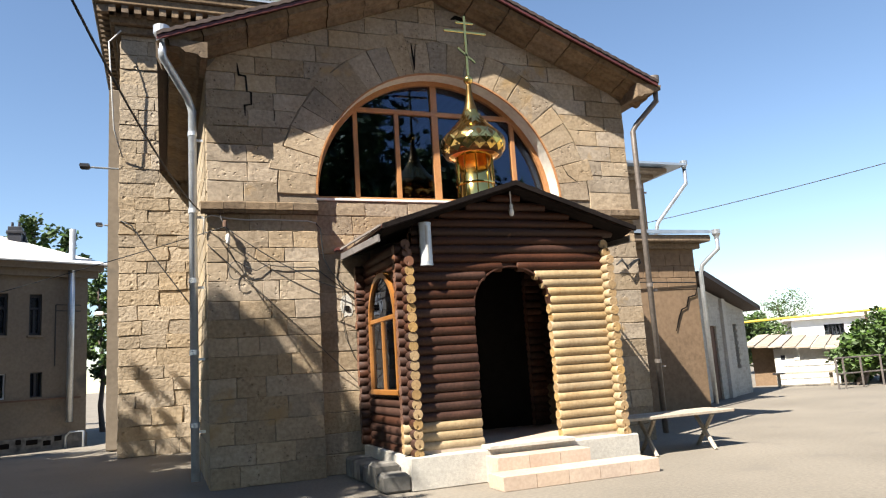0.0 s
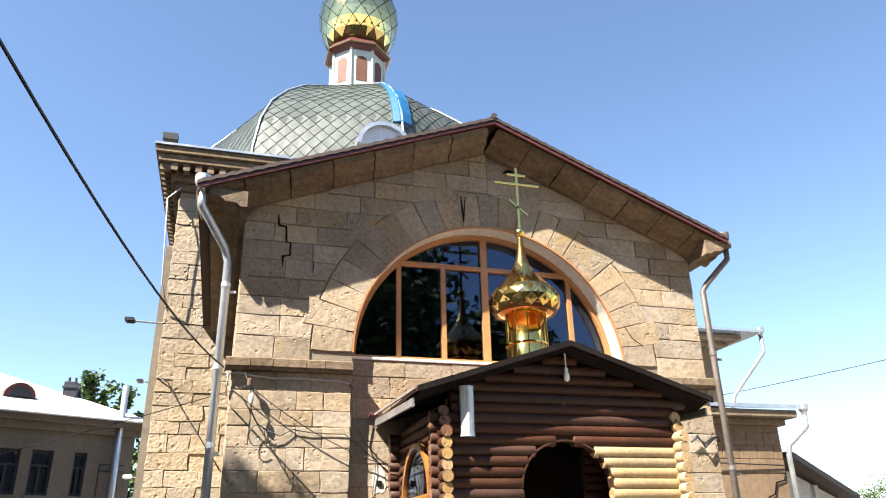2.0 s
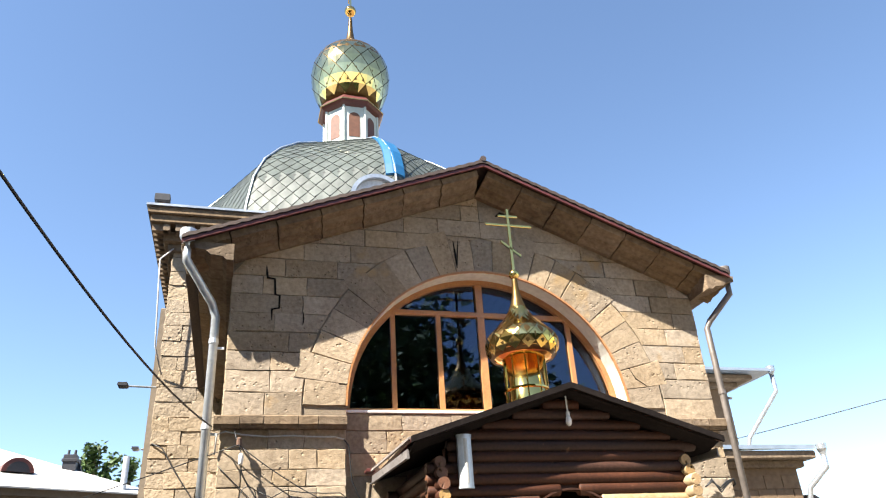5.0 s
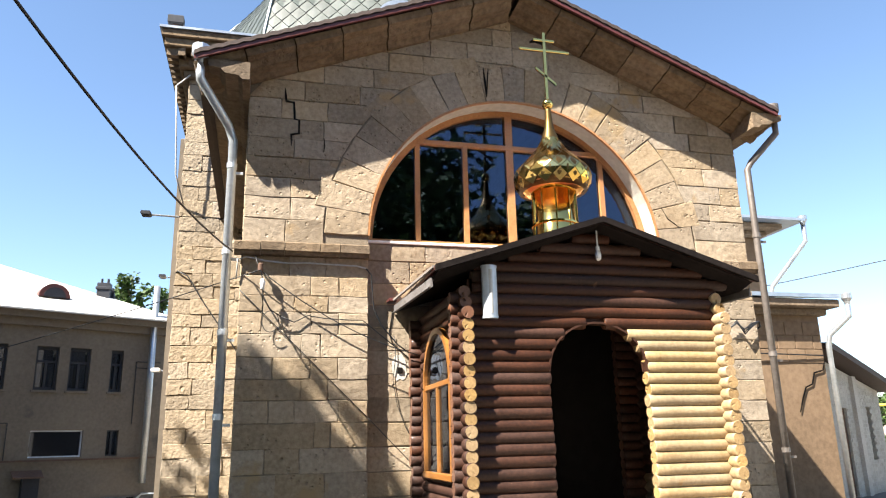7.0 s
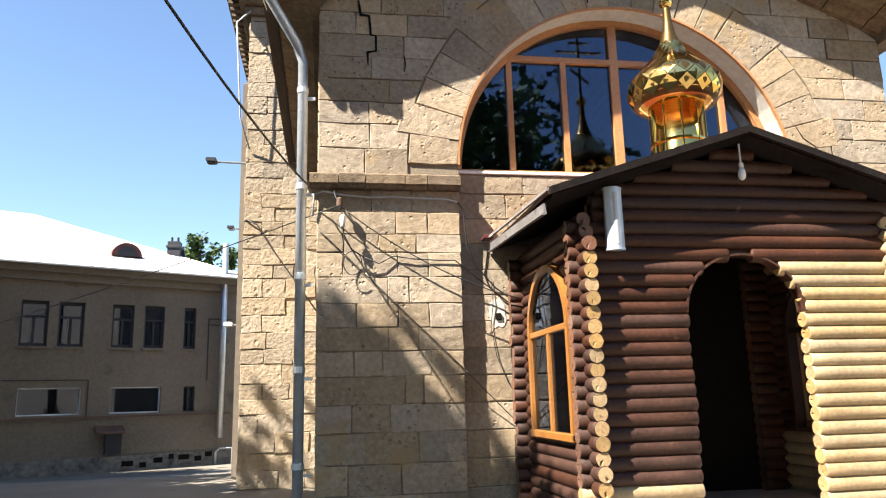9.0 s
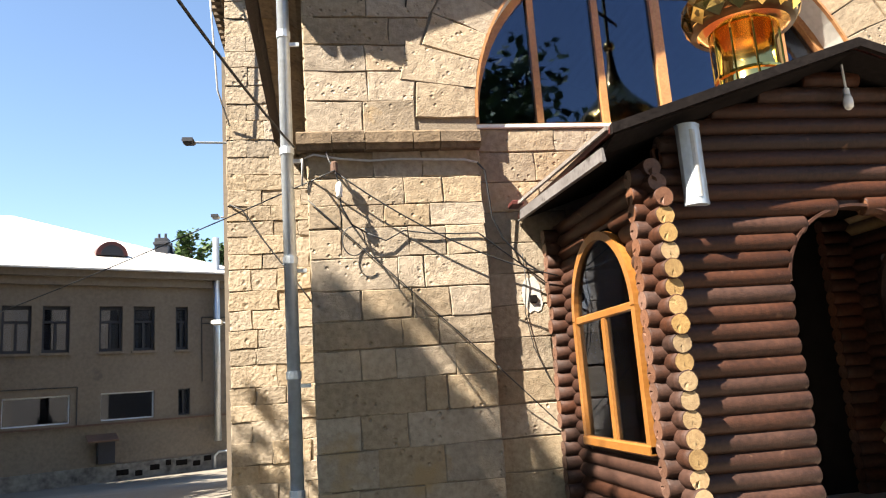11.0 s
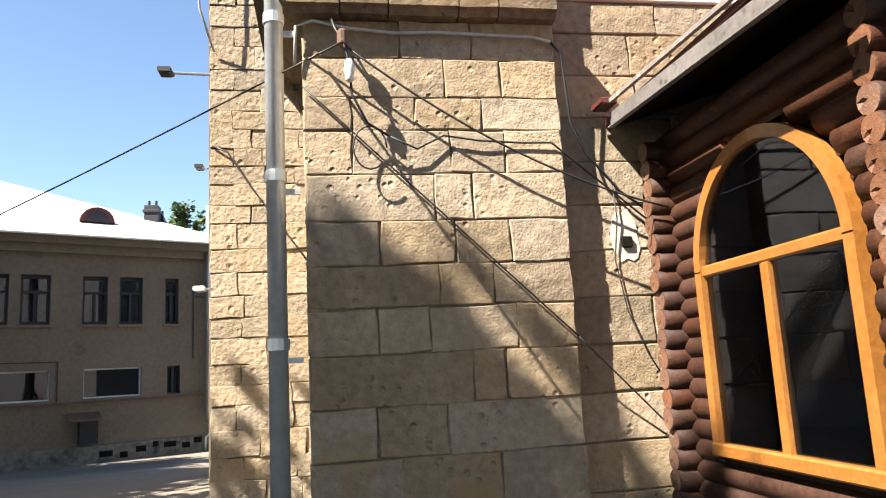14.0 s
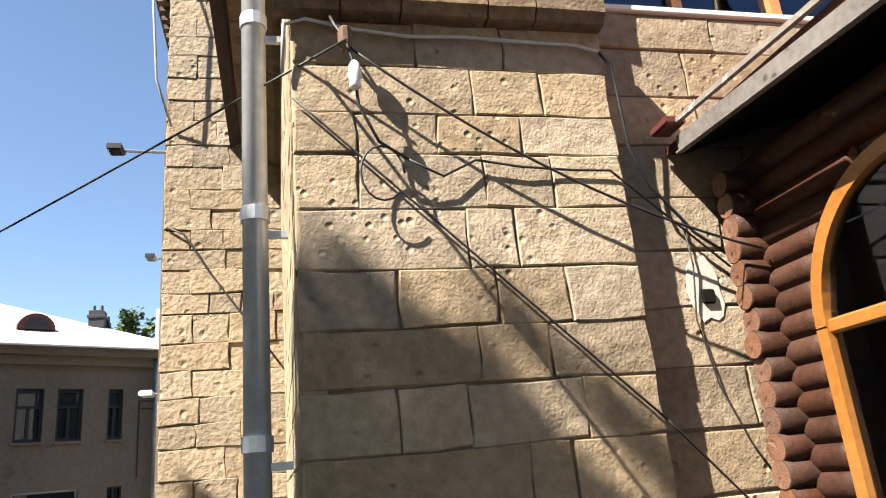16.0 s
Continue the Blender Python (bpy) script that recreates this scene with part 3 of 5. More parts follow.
part("frame_ring", bow(AR - 0.085, AR - 0.004, WINY - 0.06, WINY + 0.06, AX, AZ), FRAME_ARCH, window)
part("reveal", bow(AR - 0.014, AR - 0.001, FY + 0.02, WINY - 0.06, AX, AZ), REVEAL, window, "white plastered reveal")
part("outer_trim", bow(AR - 0.016, AR + 0.008, FY - 0.006, FY + 0.03, AX, AZ), FRAME_ARCH, window, "brown trim along the arch")
MULL = [3.36, 4.00, 4.62, 5.27, 5.93]
TRANSOM = 5.17
for x in MULL:
    w = 0.05 if x == 4.62 else 0.032
    part("mullion", Shape().box(x - w, x + w, WINY - 0.045, WINY + 0.05, AZ + 0.04, under(x) - 0.05 if x == 4.62 else min(TRANSOM, under(x) - 0.05), bevel=0.006), FRAME_ARCH, window)
half = math.sqrt(AR ** 2 - (TRANSOM - AZ) ** 2) - 0.04
part("transom", Shape().box(AX - half, AX + half, WINY - 0.05, WINY + 0.05, TRANSOM - 0.035, TRANSOM + 0.035, bevel=0.006), FRAME_ARCH, window)


def pane(x0, x1, z0, z1, cx, cz, r, y, axis="x"):
    """A pane between two uprights, cut by the arch."""
    top = lambda x: min(z1, cz + math.sqrt(max(r * r - (x - cx) ** 2, 0)))
    xs = [x0 + (x1 - x0) * k / 14 for k in range(15)]
    pts = [(x, z0) for x in (x0, x1)] + [(x, max(top(x), z0)) for x in reversed(xs)]
    put = (lambda u, d, z: (u, d, z)) if axis == "x" else (lambda u, d, z: (d, u, z))
    n = len(pts)
    s = Shape().add([put(u, y, z) for u, z in pts] + [put(u, y + 0.006, z) for u, z in pts],
                    [tuple(range(n)), tuple(range(2 * n - 1, n - 1, -1))] + [(i, (i + 1) % n, n + (i + 1) % n, n + i) for i in range(n)])
    return s


xs = [AX - AR + 0.06, *MULL, AX + AR - 0.06]
for a, b in zip(xs, xs[1:]):
    part("pane", pane(a + 0.02, b - 0.02, AZ + 0.04, TRANSOM - 0.03, AX, AZ, AR - 0.07, WINY), PANE, window)
for a, b in ((AX - half, 4.57), (4.67, AX + half)):
    part("pane", pane(a + 0.02, b - 0.02, TRANSOM + 0.03, 9, AX, AZ, AR - 0.07, WINY), PANE, window)
part("sill", Shape().box(AX - AR + 0.005, AX + AR - 0.005, NICHE - 0.03, WINY - 0.04, AZ - 0.05, AZ - 0.015, bevel=0.006), WHITE, window, "white painted window sill")
# plain room behind the window: added back wall, near-black to look unlit
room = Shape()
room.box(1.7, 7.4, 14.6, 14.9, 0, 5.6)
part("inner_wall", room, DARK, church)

# square block under the dome
NX0, NX1, NY, NTOP = -0.115, 9.2, 15.0, 8.95
nave = part("nave_wall", Shape().box(NX0 + 0.02, NX1, NY + 0.03, 24.2, 0, NTOP), MORTAR, church, "tall sandstone nave wall of rough ashlar")
z, n = 0.0, 0
while z < NTOP - 0.1:
    h = min(rng.uniform(0.24, 0.34), NTOP - z)
    if z + h > NTOP - 0.12:
        h = NTOP - z
    xs = [NX0]
    while xs[-1] < XL + 0.3:
        xs.append(xs[-1] + (rng.uniform(0.28, 0.4) if n % 2 and len(xs) == 1 else rng.uniform(0.36, 0.75)))
    for a, b in zip(xs, xs[1:]):
        stone(nave, [(a + 0.003, z + 0.003), (b - 0.003, z + 0.003), (b - 0.003, z + h - 0.003), (a + 0.003, z + h - 0.003)], at=(0, NY, 0), depth=0.12, chamfer=0.006, rough=0.016, material=STONE_FAR, proud=rng.uniform(-0.012, 0.02))
    z, n = z + h, n + 1
for z0, z1, o in ((8.55, 8.72, 0.10), (8.72, 8.95, 0.2), (9.02, 9.2, 0.46), (9.2, 9.36, 0.52)):
    part("cornice_course", Shape().box(NX0 - o, NX1 + o, NY - o, 24.2 + o, z0, z1, bevel=0.02), RUST_STONE, nave)
for k in range(40):
    part("dentil", Shape().box(NX0 - 0.42, NX0 - 0.1, 14.62 + 0.24 * k, 14.62 + 0.24 * k + 0.13, 8.86, 9.015), RUST_STONE, nave)
for k in range(9):
    part("dentil", Shape().box(NX0 - 0.2 + 0.24 * k, NX0 - 0.07 + 0.24 * k, NY - 0.42, NY - 0.1, 8.86, 9.015), RUST_STONE, nave)
part("nave_roof", Shape().box(NX0 - 0.56, NX1 + 0.56, NY - 0.56, 24.76, 9.36, 9.41), ZINC, church, "zinc sheet roof edge")
part("buttress", Shape().box(-0.46, NX0, 17.2, 19.5, 0, 8.2, bevel=0.02), PLASTER_CREAM, church, "pale plastered side buttress")

# dome
DX, DY = 4.32, 19.6
DP = [(4.75, 9.6), (4.7, 10.4), (4.5, 11.3), (4.12, 12.05), (3.5, 12.75), (2.75, 13.38), (1.9, 13.92), (1.2, 14.25), (0.85, 14.38)]
DTURN = radians(5)
seg = [math.dist(a, b) for a, b in zip(DP, DP[1:])]
TOTAL = sum(seg)


def dome_at(t):
    d = t * TOTAL
    for (a, b), s in zip(zip(DP, DP[1:]), seg):
        if d <= s + 1e-9:
            return a[0] + (b[0] - a[0]) * d / s, a[1] + (b[1] - a[1]) * d / s
        d -= s
    return DP[-1]


def dome_point(face, t, s, lift=0.0):
    r, z = dome_at(min(max(t, 0), 1))
    mid = face * math.pi / 4 + math.pi / 8 + DTURN
    ap, hw = (r + lift) * math.cos(math.pi / 8), r * math.sin(math.pi / 8)
    s = min(max(s, -hw), hw)
    return (DX + math.cos(mid) * ap - math.sin(mid) * s, DY + math.sin(mid) * ap + math.cos(mid) * s, z + lift * 0.5)


drum = Shape().lathe(DX, DY, [(4.7, 9.3), (4.8, 9.4), (4.8, 9.6)], 8, turn=DTURN)
part("drum", drum, PLASTER_CREAM, church)
shell = Shape().lathe(DX, DY, [(r, z) for r, z in DP], 8, turn=DTURN)
dome = part("dome", shell, DOME_SEAM, church, "eight-sided dome clad in grey-green diamond shingles")
W, H = 0.36, 0.40
rows = int(TOTAL / (H / 2))
joined = Shape()
for face in range(8):
    for j in range(rows):
        t = (j + 0.5) / rows
        hw = dome_at(t)[0] * math.sin(math.pi / 8)
        k0 = int(hw / W) + 1
        for k in range(-k0, k0 + 1):
            s = (k + 0.5 * (j % 2)) * W
            if abs(s) > hw + W * 0.2:
                continue
            dt = H / 2 / TOTAL * 0.97
            pts = [dome_point(face, t - dt, s, 0.03), dome_point(face, t, s + W * 0.485, 0.015), dome_point(face, t + dt, s, 0.006), dome_point(face, t, s - W * 0.485, 0.015)]
            low = [dome_point(face, t - dt, s, 0.0), dome_point(face, t, s + W * 0.485, 0.0), dome_point(face, t + dt, s, 0.0), dome_point(face, t, s - W * 0.485, 0.0)]
            faces = [(0, 1, 2, 3), (0, 4, 5, 1), (1, 5, 6, 2), (2, 6, 7, 3), (3, 7, 4, 0)]
            if face == 5 and j > 8:
                part("shingle", Shape().add(pts + low, faces), DOME_ZINC, dome)
            else:
                joined.add(pts + low, faces)
tagged(part("shingle_cladding", joined, mat("dome_zinc_joined", (0.05, 0.058, 0.053), (0.09, 0.102, 0.094), 0.42, metal=0.0, ior=1.28, grain=6, stain=0.8, bump=0.06, vary=0.12, island=True), dome), kind="stuff")
for k in range(8):
    a = k * math.pi / 4 + DTURN
    part("dome_rib", Shape().tube([(DX + (r + 0.03) * math.cos(a), DY + (r + 0.03) * math.sin(a), z + 0.03) for r, z in DP], 0.028, 6), ZINC, dome)
# blue strip with a small dormer at its foot
strip = Shape()
n = 14
T0, T1 = 0.22, 0.96


def dome_front(t, x, lift):
    """The dome's near surface over plan line x."""
    r, z = dome_at(t)
    ap = (r + lift) * math.cos(math.pi / 8)
    ms = [f * math.pi / 4 + math.pi / 8 + DTURN for f in (5, 6)]
    return (x, max(DY + (ap - math.cos(m) * (x - DX)) / math.sin(m) for m in ms), z + lift * 0.5)


for k in range(n):
    for c in range(6):
        q = []
        for lift in (0.07, 0.0):
            for kk, cc in ((k, c), (k, c + 1), (k + 1, c + 1), (k + 1, c)):
                u = kk / n
                x0, x1 = 4.50 + 0.04 * u, 4.98 + 0.07 * u
                q.append(dome_front(T0 + (T1 - T0) * u, x0 + (x1 - x0) * cc / 6, lift))
        strip.add(q, [(0, 1, 2, 3), (0, 4, 5, 1), (1, 5, 6, 2), (2, 6, 7, 3), (3, 7, 4, 0)])
part("blue_strip", strip, BLUE, dome, "sky-blue painted metal strip")
dormer = part("dormer", bow(0.54, 0.64, 14.7, 15.5, 4.22, 10.16), ZINC, dome, "round-headed zinc dormer")
part("dormer_pane", pane(3.68, 4.76, 10.1, 99, 4.22, 10.16, 0.55, 14.82), CURTAIN, dormer)

# lantern, onion and cross on the dome
lantern = part("lantern", Shape().lathe(DX, DY, [(1.0, 14.1), (1.0, 14.45), (0.86, 14.5), (0.86, 16.0), (0.9, 16.05)], 8, turn=math.pi / 8), LANTERN, church, "white eight-sided lantern with brown arched openings")
for k in range(8):
    a = k * math.pi / 4
    r = 0.86 * math.cos(math.pi / 8)
    s = Shape()
    arc = [(-0.17, 14.8), (0.17, 14.8)] + [(0.17 * math.cos(t), 15.55 + 0.17 * math.sin(t)) for t in (math.pi * i / 8 for i in range(9))]
    for d, rr in ((0, r + 0.012), (1, r - 0.05)):
        s.v += [(DX + rr * math.cos(a) - u * math.sin(a), DY + rr * math.sin(a) + u * math.cos(a), z) for u, z in arc]
    m = len(arc)
    s.f = [tuple(range(m))] + [(i, (i + 1) % m, m + (i + 1) % m, m + i) for i in range(m)]
    s.m = [0] * len(s.f)
    part("shutter", s, LANTERN_WIN, lantern)
    b = a + math.pi / 8
    part("corner_post", Shape().tube([(DX + 0.87 * math.cos(b), DY + 0.87 * math.sin(b), z) for z in (14.5, 16.0)], 0.045, 6), LANTERN, lantern)
part("lantern_cornice", Shape().lathe(DX, DY, [(0.86, 15.94), (1.0, 16.0), (1.08, 16.07), (1.08, 16.12), (0.9, 16.36)], 8, turn=math.pi / 8), MAROON, lantern, "dark brown cornice with a gilt edge")
part("gilt_edge", Shape().lathe(DX, DY, [(1.07, 16.075), (1.095, 16.075), (1.095, 16.10), (1.07, 16.10)], 8, turn=math.pi / 8), GOLD_PLAIN, lantern)


def outline_at(table, z):
    """Radius of an onion at height z above its belly, along an even curve through its outline."""
    for (z0, r0), (z1, r1) in zip(table, table[1:]):
        if z <= z1:
            k = (z - z0) / (z1 - z0)
            return r0 + (r1 - r0) * k
    return table[-1][1]


def onion(parent, cx, cy, zb, table, around, rows, material, lift, top):
    """A gilded onion of diamond sheets over a plain core; zb is the belly's height, top where the sheets end."""
    lo_z, hi_z = table[0][0], table[-1][0]
    prof = [(outline_at(table, lo_z + (hi_z - lo_z) * k / 40) * 0.985, zb + lo_z + (hi_z - lo_z) * k / 40) for k in range(41)]
    core = part("onion", Shape().lathe(cx, cy, prof, 28), SEAM_GOLD, parent, "gilded onion of diamond sheets", smooth=True)
    zs = [lo_z]
    while len(zs) < rows + 1:
        zs.append(zs[-1] + 0.35 + outline_at(table, min(lo_z + (top - lo_z) * len(zs) / rows, top)) / outline_at(table, 0))
    zs = [lo_z + (top - lo_z) * (z - lo_z) / (zs[-1] - lo_z) for z in zs]
    step = math.pi / around
    for j in range(1, rows):
        zl, zm, zh = zs[j - 1], zs[j], zs[j + 1]
        rl, rm, rh = (outline_at(table, z) for z in (zl, zm, zh))
        c = Shape().add([(rl, 0, zl + zb), (rm * math.cos(step), rm * math.sin(step), zm + zb), (rh, 0, zh + zb), (rm * math.cos(step), -rm * math.sin(step), zm + zb), (rm + lift, 0, zm + zb)],
                        [(0, 1, 4), (1, 2, 4), (2, 3, 4), (3, 0, 4)])
        mid = sum((Vector(p) for p in c.v[:4]), Vector()) / 4
        c.v = [tuple(mid + (Vector(p) - mid) * 0.94) for p in c.v[:4]] + [(mid.x + lift, 0, mid.z)]
        me = c.mesh("gilded_sheet", material)
        for k in range(around):
            ob = part("gilded_sheet", me, None, core)
            ob.location = ob.location + Vector((cx, cy, 0))
            ob.rotation_euler = (0, 0, 2 * step * (k + 0.5 * (j % 2)))
    return core


def cross(parent, cx, cy, z0, top, wide, t, material, side=False):
    """An eight-ended cross facing the yard."""
    s = Shape().box(cx - t, cx + t, cy - t * 0.7, cy + t * 0.7, z0, top, bevel=t * 0.3)
    h = top - z0
    s.box(cx - wide, cx + wide, cy - t * 0.72, cy + t * 0.72, z0 + h * 0.71, z0 + h * 0.71 + 2 * t, bevel=t * 0.3)
    s.box(cx - wide * 0.42, cx + wide * 0.42, cy - t * 0.72, cy + t * 0.72, z0 + h * 0.86, z0 + h * 0.86 + 2 * t, bevel=t * 0.3)
    s.sweep([(-t, -t * 0.7), (t, -t * 0.7), (t, t * 0.7), (-t, t * 0.7)], [((cx - wide * 0.4, cy, z0 + h * 0.46), UZ, (0, 1, 0)), ((cx + wide * 0.4, cy, z0 + h * 0.24), UZ, (0, 1, 0))])
    if side:
        s.v = [(cx + (y - cy), cy + (x - cx), z) for x, y, z in s.v]
    return part("cross", s, material, parent, "gilded eight-ended cross")


BIG = [(-1.3, 0.92), (-0.9, 1.13), (-0.45, 1.27), (0.0, 1.31), (0.4, 1.26), (0.75, 1.1), (1.0, 0.88), (1.2, 0.6), (1.35, 0.38), (1.55, 0.24), (1.8, 0.14), (2.2, 0.085), (2.75, 0.06)]
big = onion(church, DX, DY, 17.7, BIG, 15, 9, PALE_GOLD, 0.02, 1.35)
part("ball", Shape().lathe(DX, DY, [(0.2 * math.sin(math.pi * k / 10) + 0.004, 20.77 - 0.2 * math.cos(math.pi * k / 10)) for k in range(11)], 14), COPPER, big, smooth=True)
cross(big, DX, DY, 20.9, 23.4, 0.75, 0.05, PALE_GOLD, side=True)

# right-hand annexes
annex = thing("church_annex", "low tan plastered annex with moulded cornice and sheet roof", "building", at=(10.2, 14, 0))
part("wall", Shape().box(XR - 0.02, 12.45, 13.3, 16.5, 0, 3.7), PLASTER_TAN, annex, "tan sandstone wall with a stepped crack")
for z0, z1, o in ((3.7, 3.84, 0.12), (3.84, 4.0, 0.3)):
    part("cornice", Shape().box(XR, 12.45 + o, 13.3 - o, 16.5, z0, z1, bevel=0.02), RUST_STONE, annex)
rf = Shape().add([(XR, 12.95, 4.1), (12.75, 12.95, 4.1), (12.75, 16.6, 4.8), (XR, 16.6, 4.8), (XR, 12.95, 4.02), (12.75, 12.95, 4.02), (12.75, 16.6, 4.72), (XR, 16.6, 4.72)],
                 [(0, 1, 2, 3), (7, 6, 5, 4), (0, 4, 5, 1), (1, 5, 6, 2), (2, 6, 7, 3), (3, 7, 4, 0)])
part("roof", rf, ROOF_BLUE, annex, "blue-grey sheet metal roof")
for k in range(11):
    for j in range(13):
        x0 = XR + 0.02 + (12.43 - XR) * (k + (0.5 if j % 2 else 0)) / 11
        x1 = min(x0 + (12.43 - XR) / 11 - 0.012, 12.44)
        if x1 - x0 > 0.1 and x0 > 9.0 and j > 9:
            part("stone", Shape().block([(x0, 0.275 * j + 0.006), (x1, 0.275 * j + 0.006), (x1, 0.275 * j + 0.269), (x0, 0.275 * j + 0.269)], (0, 13.285, 0), UX, UZ, OUT, 0.05, 0.008, 0.004, rng), PLASTER_TAN, annex)
crack([(12.44, 2.8), (12.36, 2.61), (12.15, 2.56), (12.07, 2.34), (11.91, 2.28), (11.8, 2.06), (11.7, 1.8)], 13.272, 0.02, annex)
transept = thing("church_transept", "taller tan transept with projecting sheet eaves", "building", at=(11, 16.5, 0))
part("wall", Shape().box(9.21, 12.7, 15.2, 20, 0, 5.9, bevel=0.02), PLASTER_TAN, transept)
for z0, z1, o in ((5.9, 6.02, 0.2), (6.02, 6.14, 0.45)):
    part("cornice", Shape().box(9.21, 12.7 + o, 15.2 - o, 20, z0, z1, bevel=0.02), RUST_STONE, transept)
part("roof", Shape().box(9.21, 13.6, 14.5, 20.3, 6.16, 6.22), ROOF_BLUE, transept, "thin dark sheet metal eaves")


def drainpipe(path, material, label, r=0.052, funnel=True, joints=()):
    d = thing("drainpipe", label, "drainpipe", at=tuple(path[-1]))
    part("pipe", Shape().tube(path, r, 12), material, d, smooth=True)
    top = Vector(path[0])
    if funnel:
        part("funnel", Shape().lathe(top.x, top.y, [(r, top.z - 0.02), (r * 1.25, top.z + 0.04), (r * 1.9, top.z + 0.1), (r * 1.95, top.z + 0.2), (r * 1.7, top.z + 0.2), (r * 0.8, top.z + 0.05)], 14), material, d)
    for z in joints:
        p = Vector(path[-1])
        part("pipe_joint", Shape().lathe(p.x, p.y, [(r + 0.001, z - 0.03), (r + 0.008, z - 0.03), (r + 0.008, z + 0.03), (r + 0.001, z + 0.03)], 12), material, d)
        part("bracket", Shape().box(p.x, p.x + 0.13, p.y - 0.012, p.y + 0.012, z - 0.1, z - 0.07), material, d)
    return d


drainpipe([(0.70, 8.80, 5.62), (0.71, 8.80, 5.42), (1.02, 9.28, 5.08), (1.08, 9.36, 4.92), (1.08, 9.36, 0.12)], PIPE_WHITE, "pale galvanised drainpipe down the church corner", joints=(4.6, 3.55, 2.62, 1.7, 0.8))
drainpipe([(8.27, 8.82, 5.62), (8.27, 8.82, 5.40), (8.02, 9.08, 5.06), (7.955, 9.1, 4.95), (7.955, 9.1, 0.1)], PIPE_DARK, "dark weathered drainpipe with a zinc funnel", r=0.045, joints=(4.0, 2.4, 1.2))
drainpipe([(12.85, 12.9, 3.9), (12.85, 12.9, 3.65), (12.55, 13.15, 3.3), (12.52, 13.2, 3.1), (12.52, 13.2, 0.1)], ZINC, "galvanised drainpipe on the annex corner")
drainpipe([(13.6, 14.6, 6.1), (13.6, 14.6, 5.7), (12.9, 15.05, 4.7), (12.85, 15.1, 4.4), (12.85, 15.1, 3.9)], ZINC, "galvanised drainpipe on the transept eaves")


# ---- log porch ----
PX0, PX1, PY, PB = 3.42, 6.06, 7.53, 9.08     # wall centre lines
SX = 3.35                                     # centre line of the glazed side wall
PITCH, LR = 0.108, 0.064
Z0 = 0.439                                    # centre of the lowest front log
DX0, DX1, DTOP, DSPR = 4.19, 5.22, 2.48, 2.02
porch = thing("log_porch", "round-log church porch, brown-stained and varnished pine, arched doorway", "porch", at=(4.74, 8.3, 0))
rl = random.Random(23)


def log_mesh(name, mats, seed):
    """A log one metre long on the x axis, with chamfered, cracked ends."""
    r = random.Random(seed)
    seg, s = 14, Shape()
    xs = [0.0, 0.01, 0.2, 0.4, 0.6, 0.8, 0.99, 1.0]
    off = [r.uniform(-0.002, 0.002) for _ in range(seg)]
    for i, x in enumerate(xs):
        k = 0.9 if i in (0, 7) else 1.0
        s.v += [(x, (LR * k + off[j] + r.uniform(-0.0012, 0.0012)) * math.cos(math.tau * j / seg), (LR * k + off[j]) * math.sin(math.tau * j / seg)) for j in range(seg)]
    for i in range(7):
        s.f += [(i * seg + j, i * seg + (j + 1) % seg, (i + 1) * seg + (j + 1) % seg, (i + 1) * seg + j) for j in range(seg)]
        s.m += [0] * seg
    for ring, x, d in ((0, 0.0, 0.012), (7, 1.0, -0.012)):
        crack = r.randrange(seg)
        n = len(s.v)
        s.v += [(x + (d if j == crack else 0), LR * 0.45 * math.cos(math.tau * j / seg), LR * 0.45 * math.sin(math.tau * j / seg)) for j in range(seg)] + [(x, 0, 0)]
        for j in range(seg):
            k = (j + 1) % seg
            s.f += [(ring * seg + j, ring * seg + k, n + k, n + j), (n + j, n + k, n + seg)]
            s.m += [1, 1]
    me = s.mesh(name, mats)
    for p in me.polygons:
        p.use_smooth = p.material_index == 0
    return me


BROWN = [log_mesh("log", [BROWN_LOG, BROWN_END], k) for k in range(5)]
PINE = [log_mesh("log", [YELLOW_LOG, PINE_END], 40 + k) for k in range(5)]
MIXED = [log_mesh("log", [BROWN_LOG, PINE_END], 80 + k) for k in range(5)]


def log(parent, a, b, kind):
    """A log from a to b."""
    a, b = Vector(a), Vector(b)
    ob = part("log", rl.choice(kind), None, parent)
    d = b - a
    ob.location = ob.location + a
    ob.rotation_euler = (0, 0, math.atan2(d.y, d.x))
    ob.scale = (d.length, 1, 1)
    return ob


def arch_half(z, top, spring, half):
    """Half the width of an arched opening at height z."""
    if z <= spring:
        return half
    if z >= top:
        return 0.0
    return half * math.sqrt(max(1 - ((z - spring) / (top - spring)) ** 2, 0))


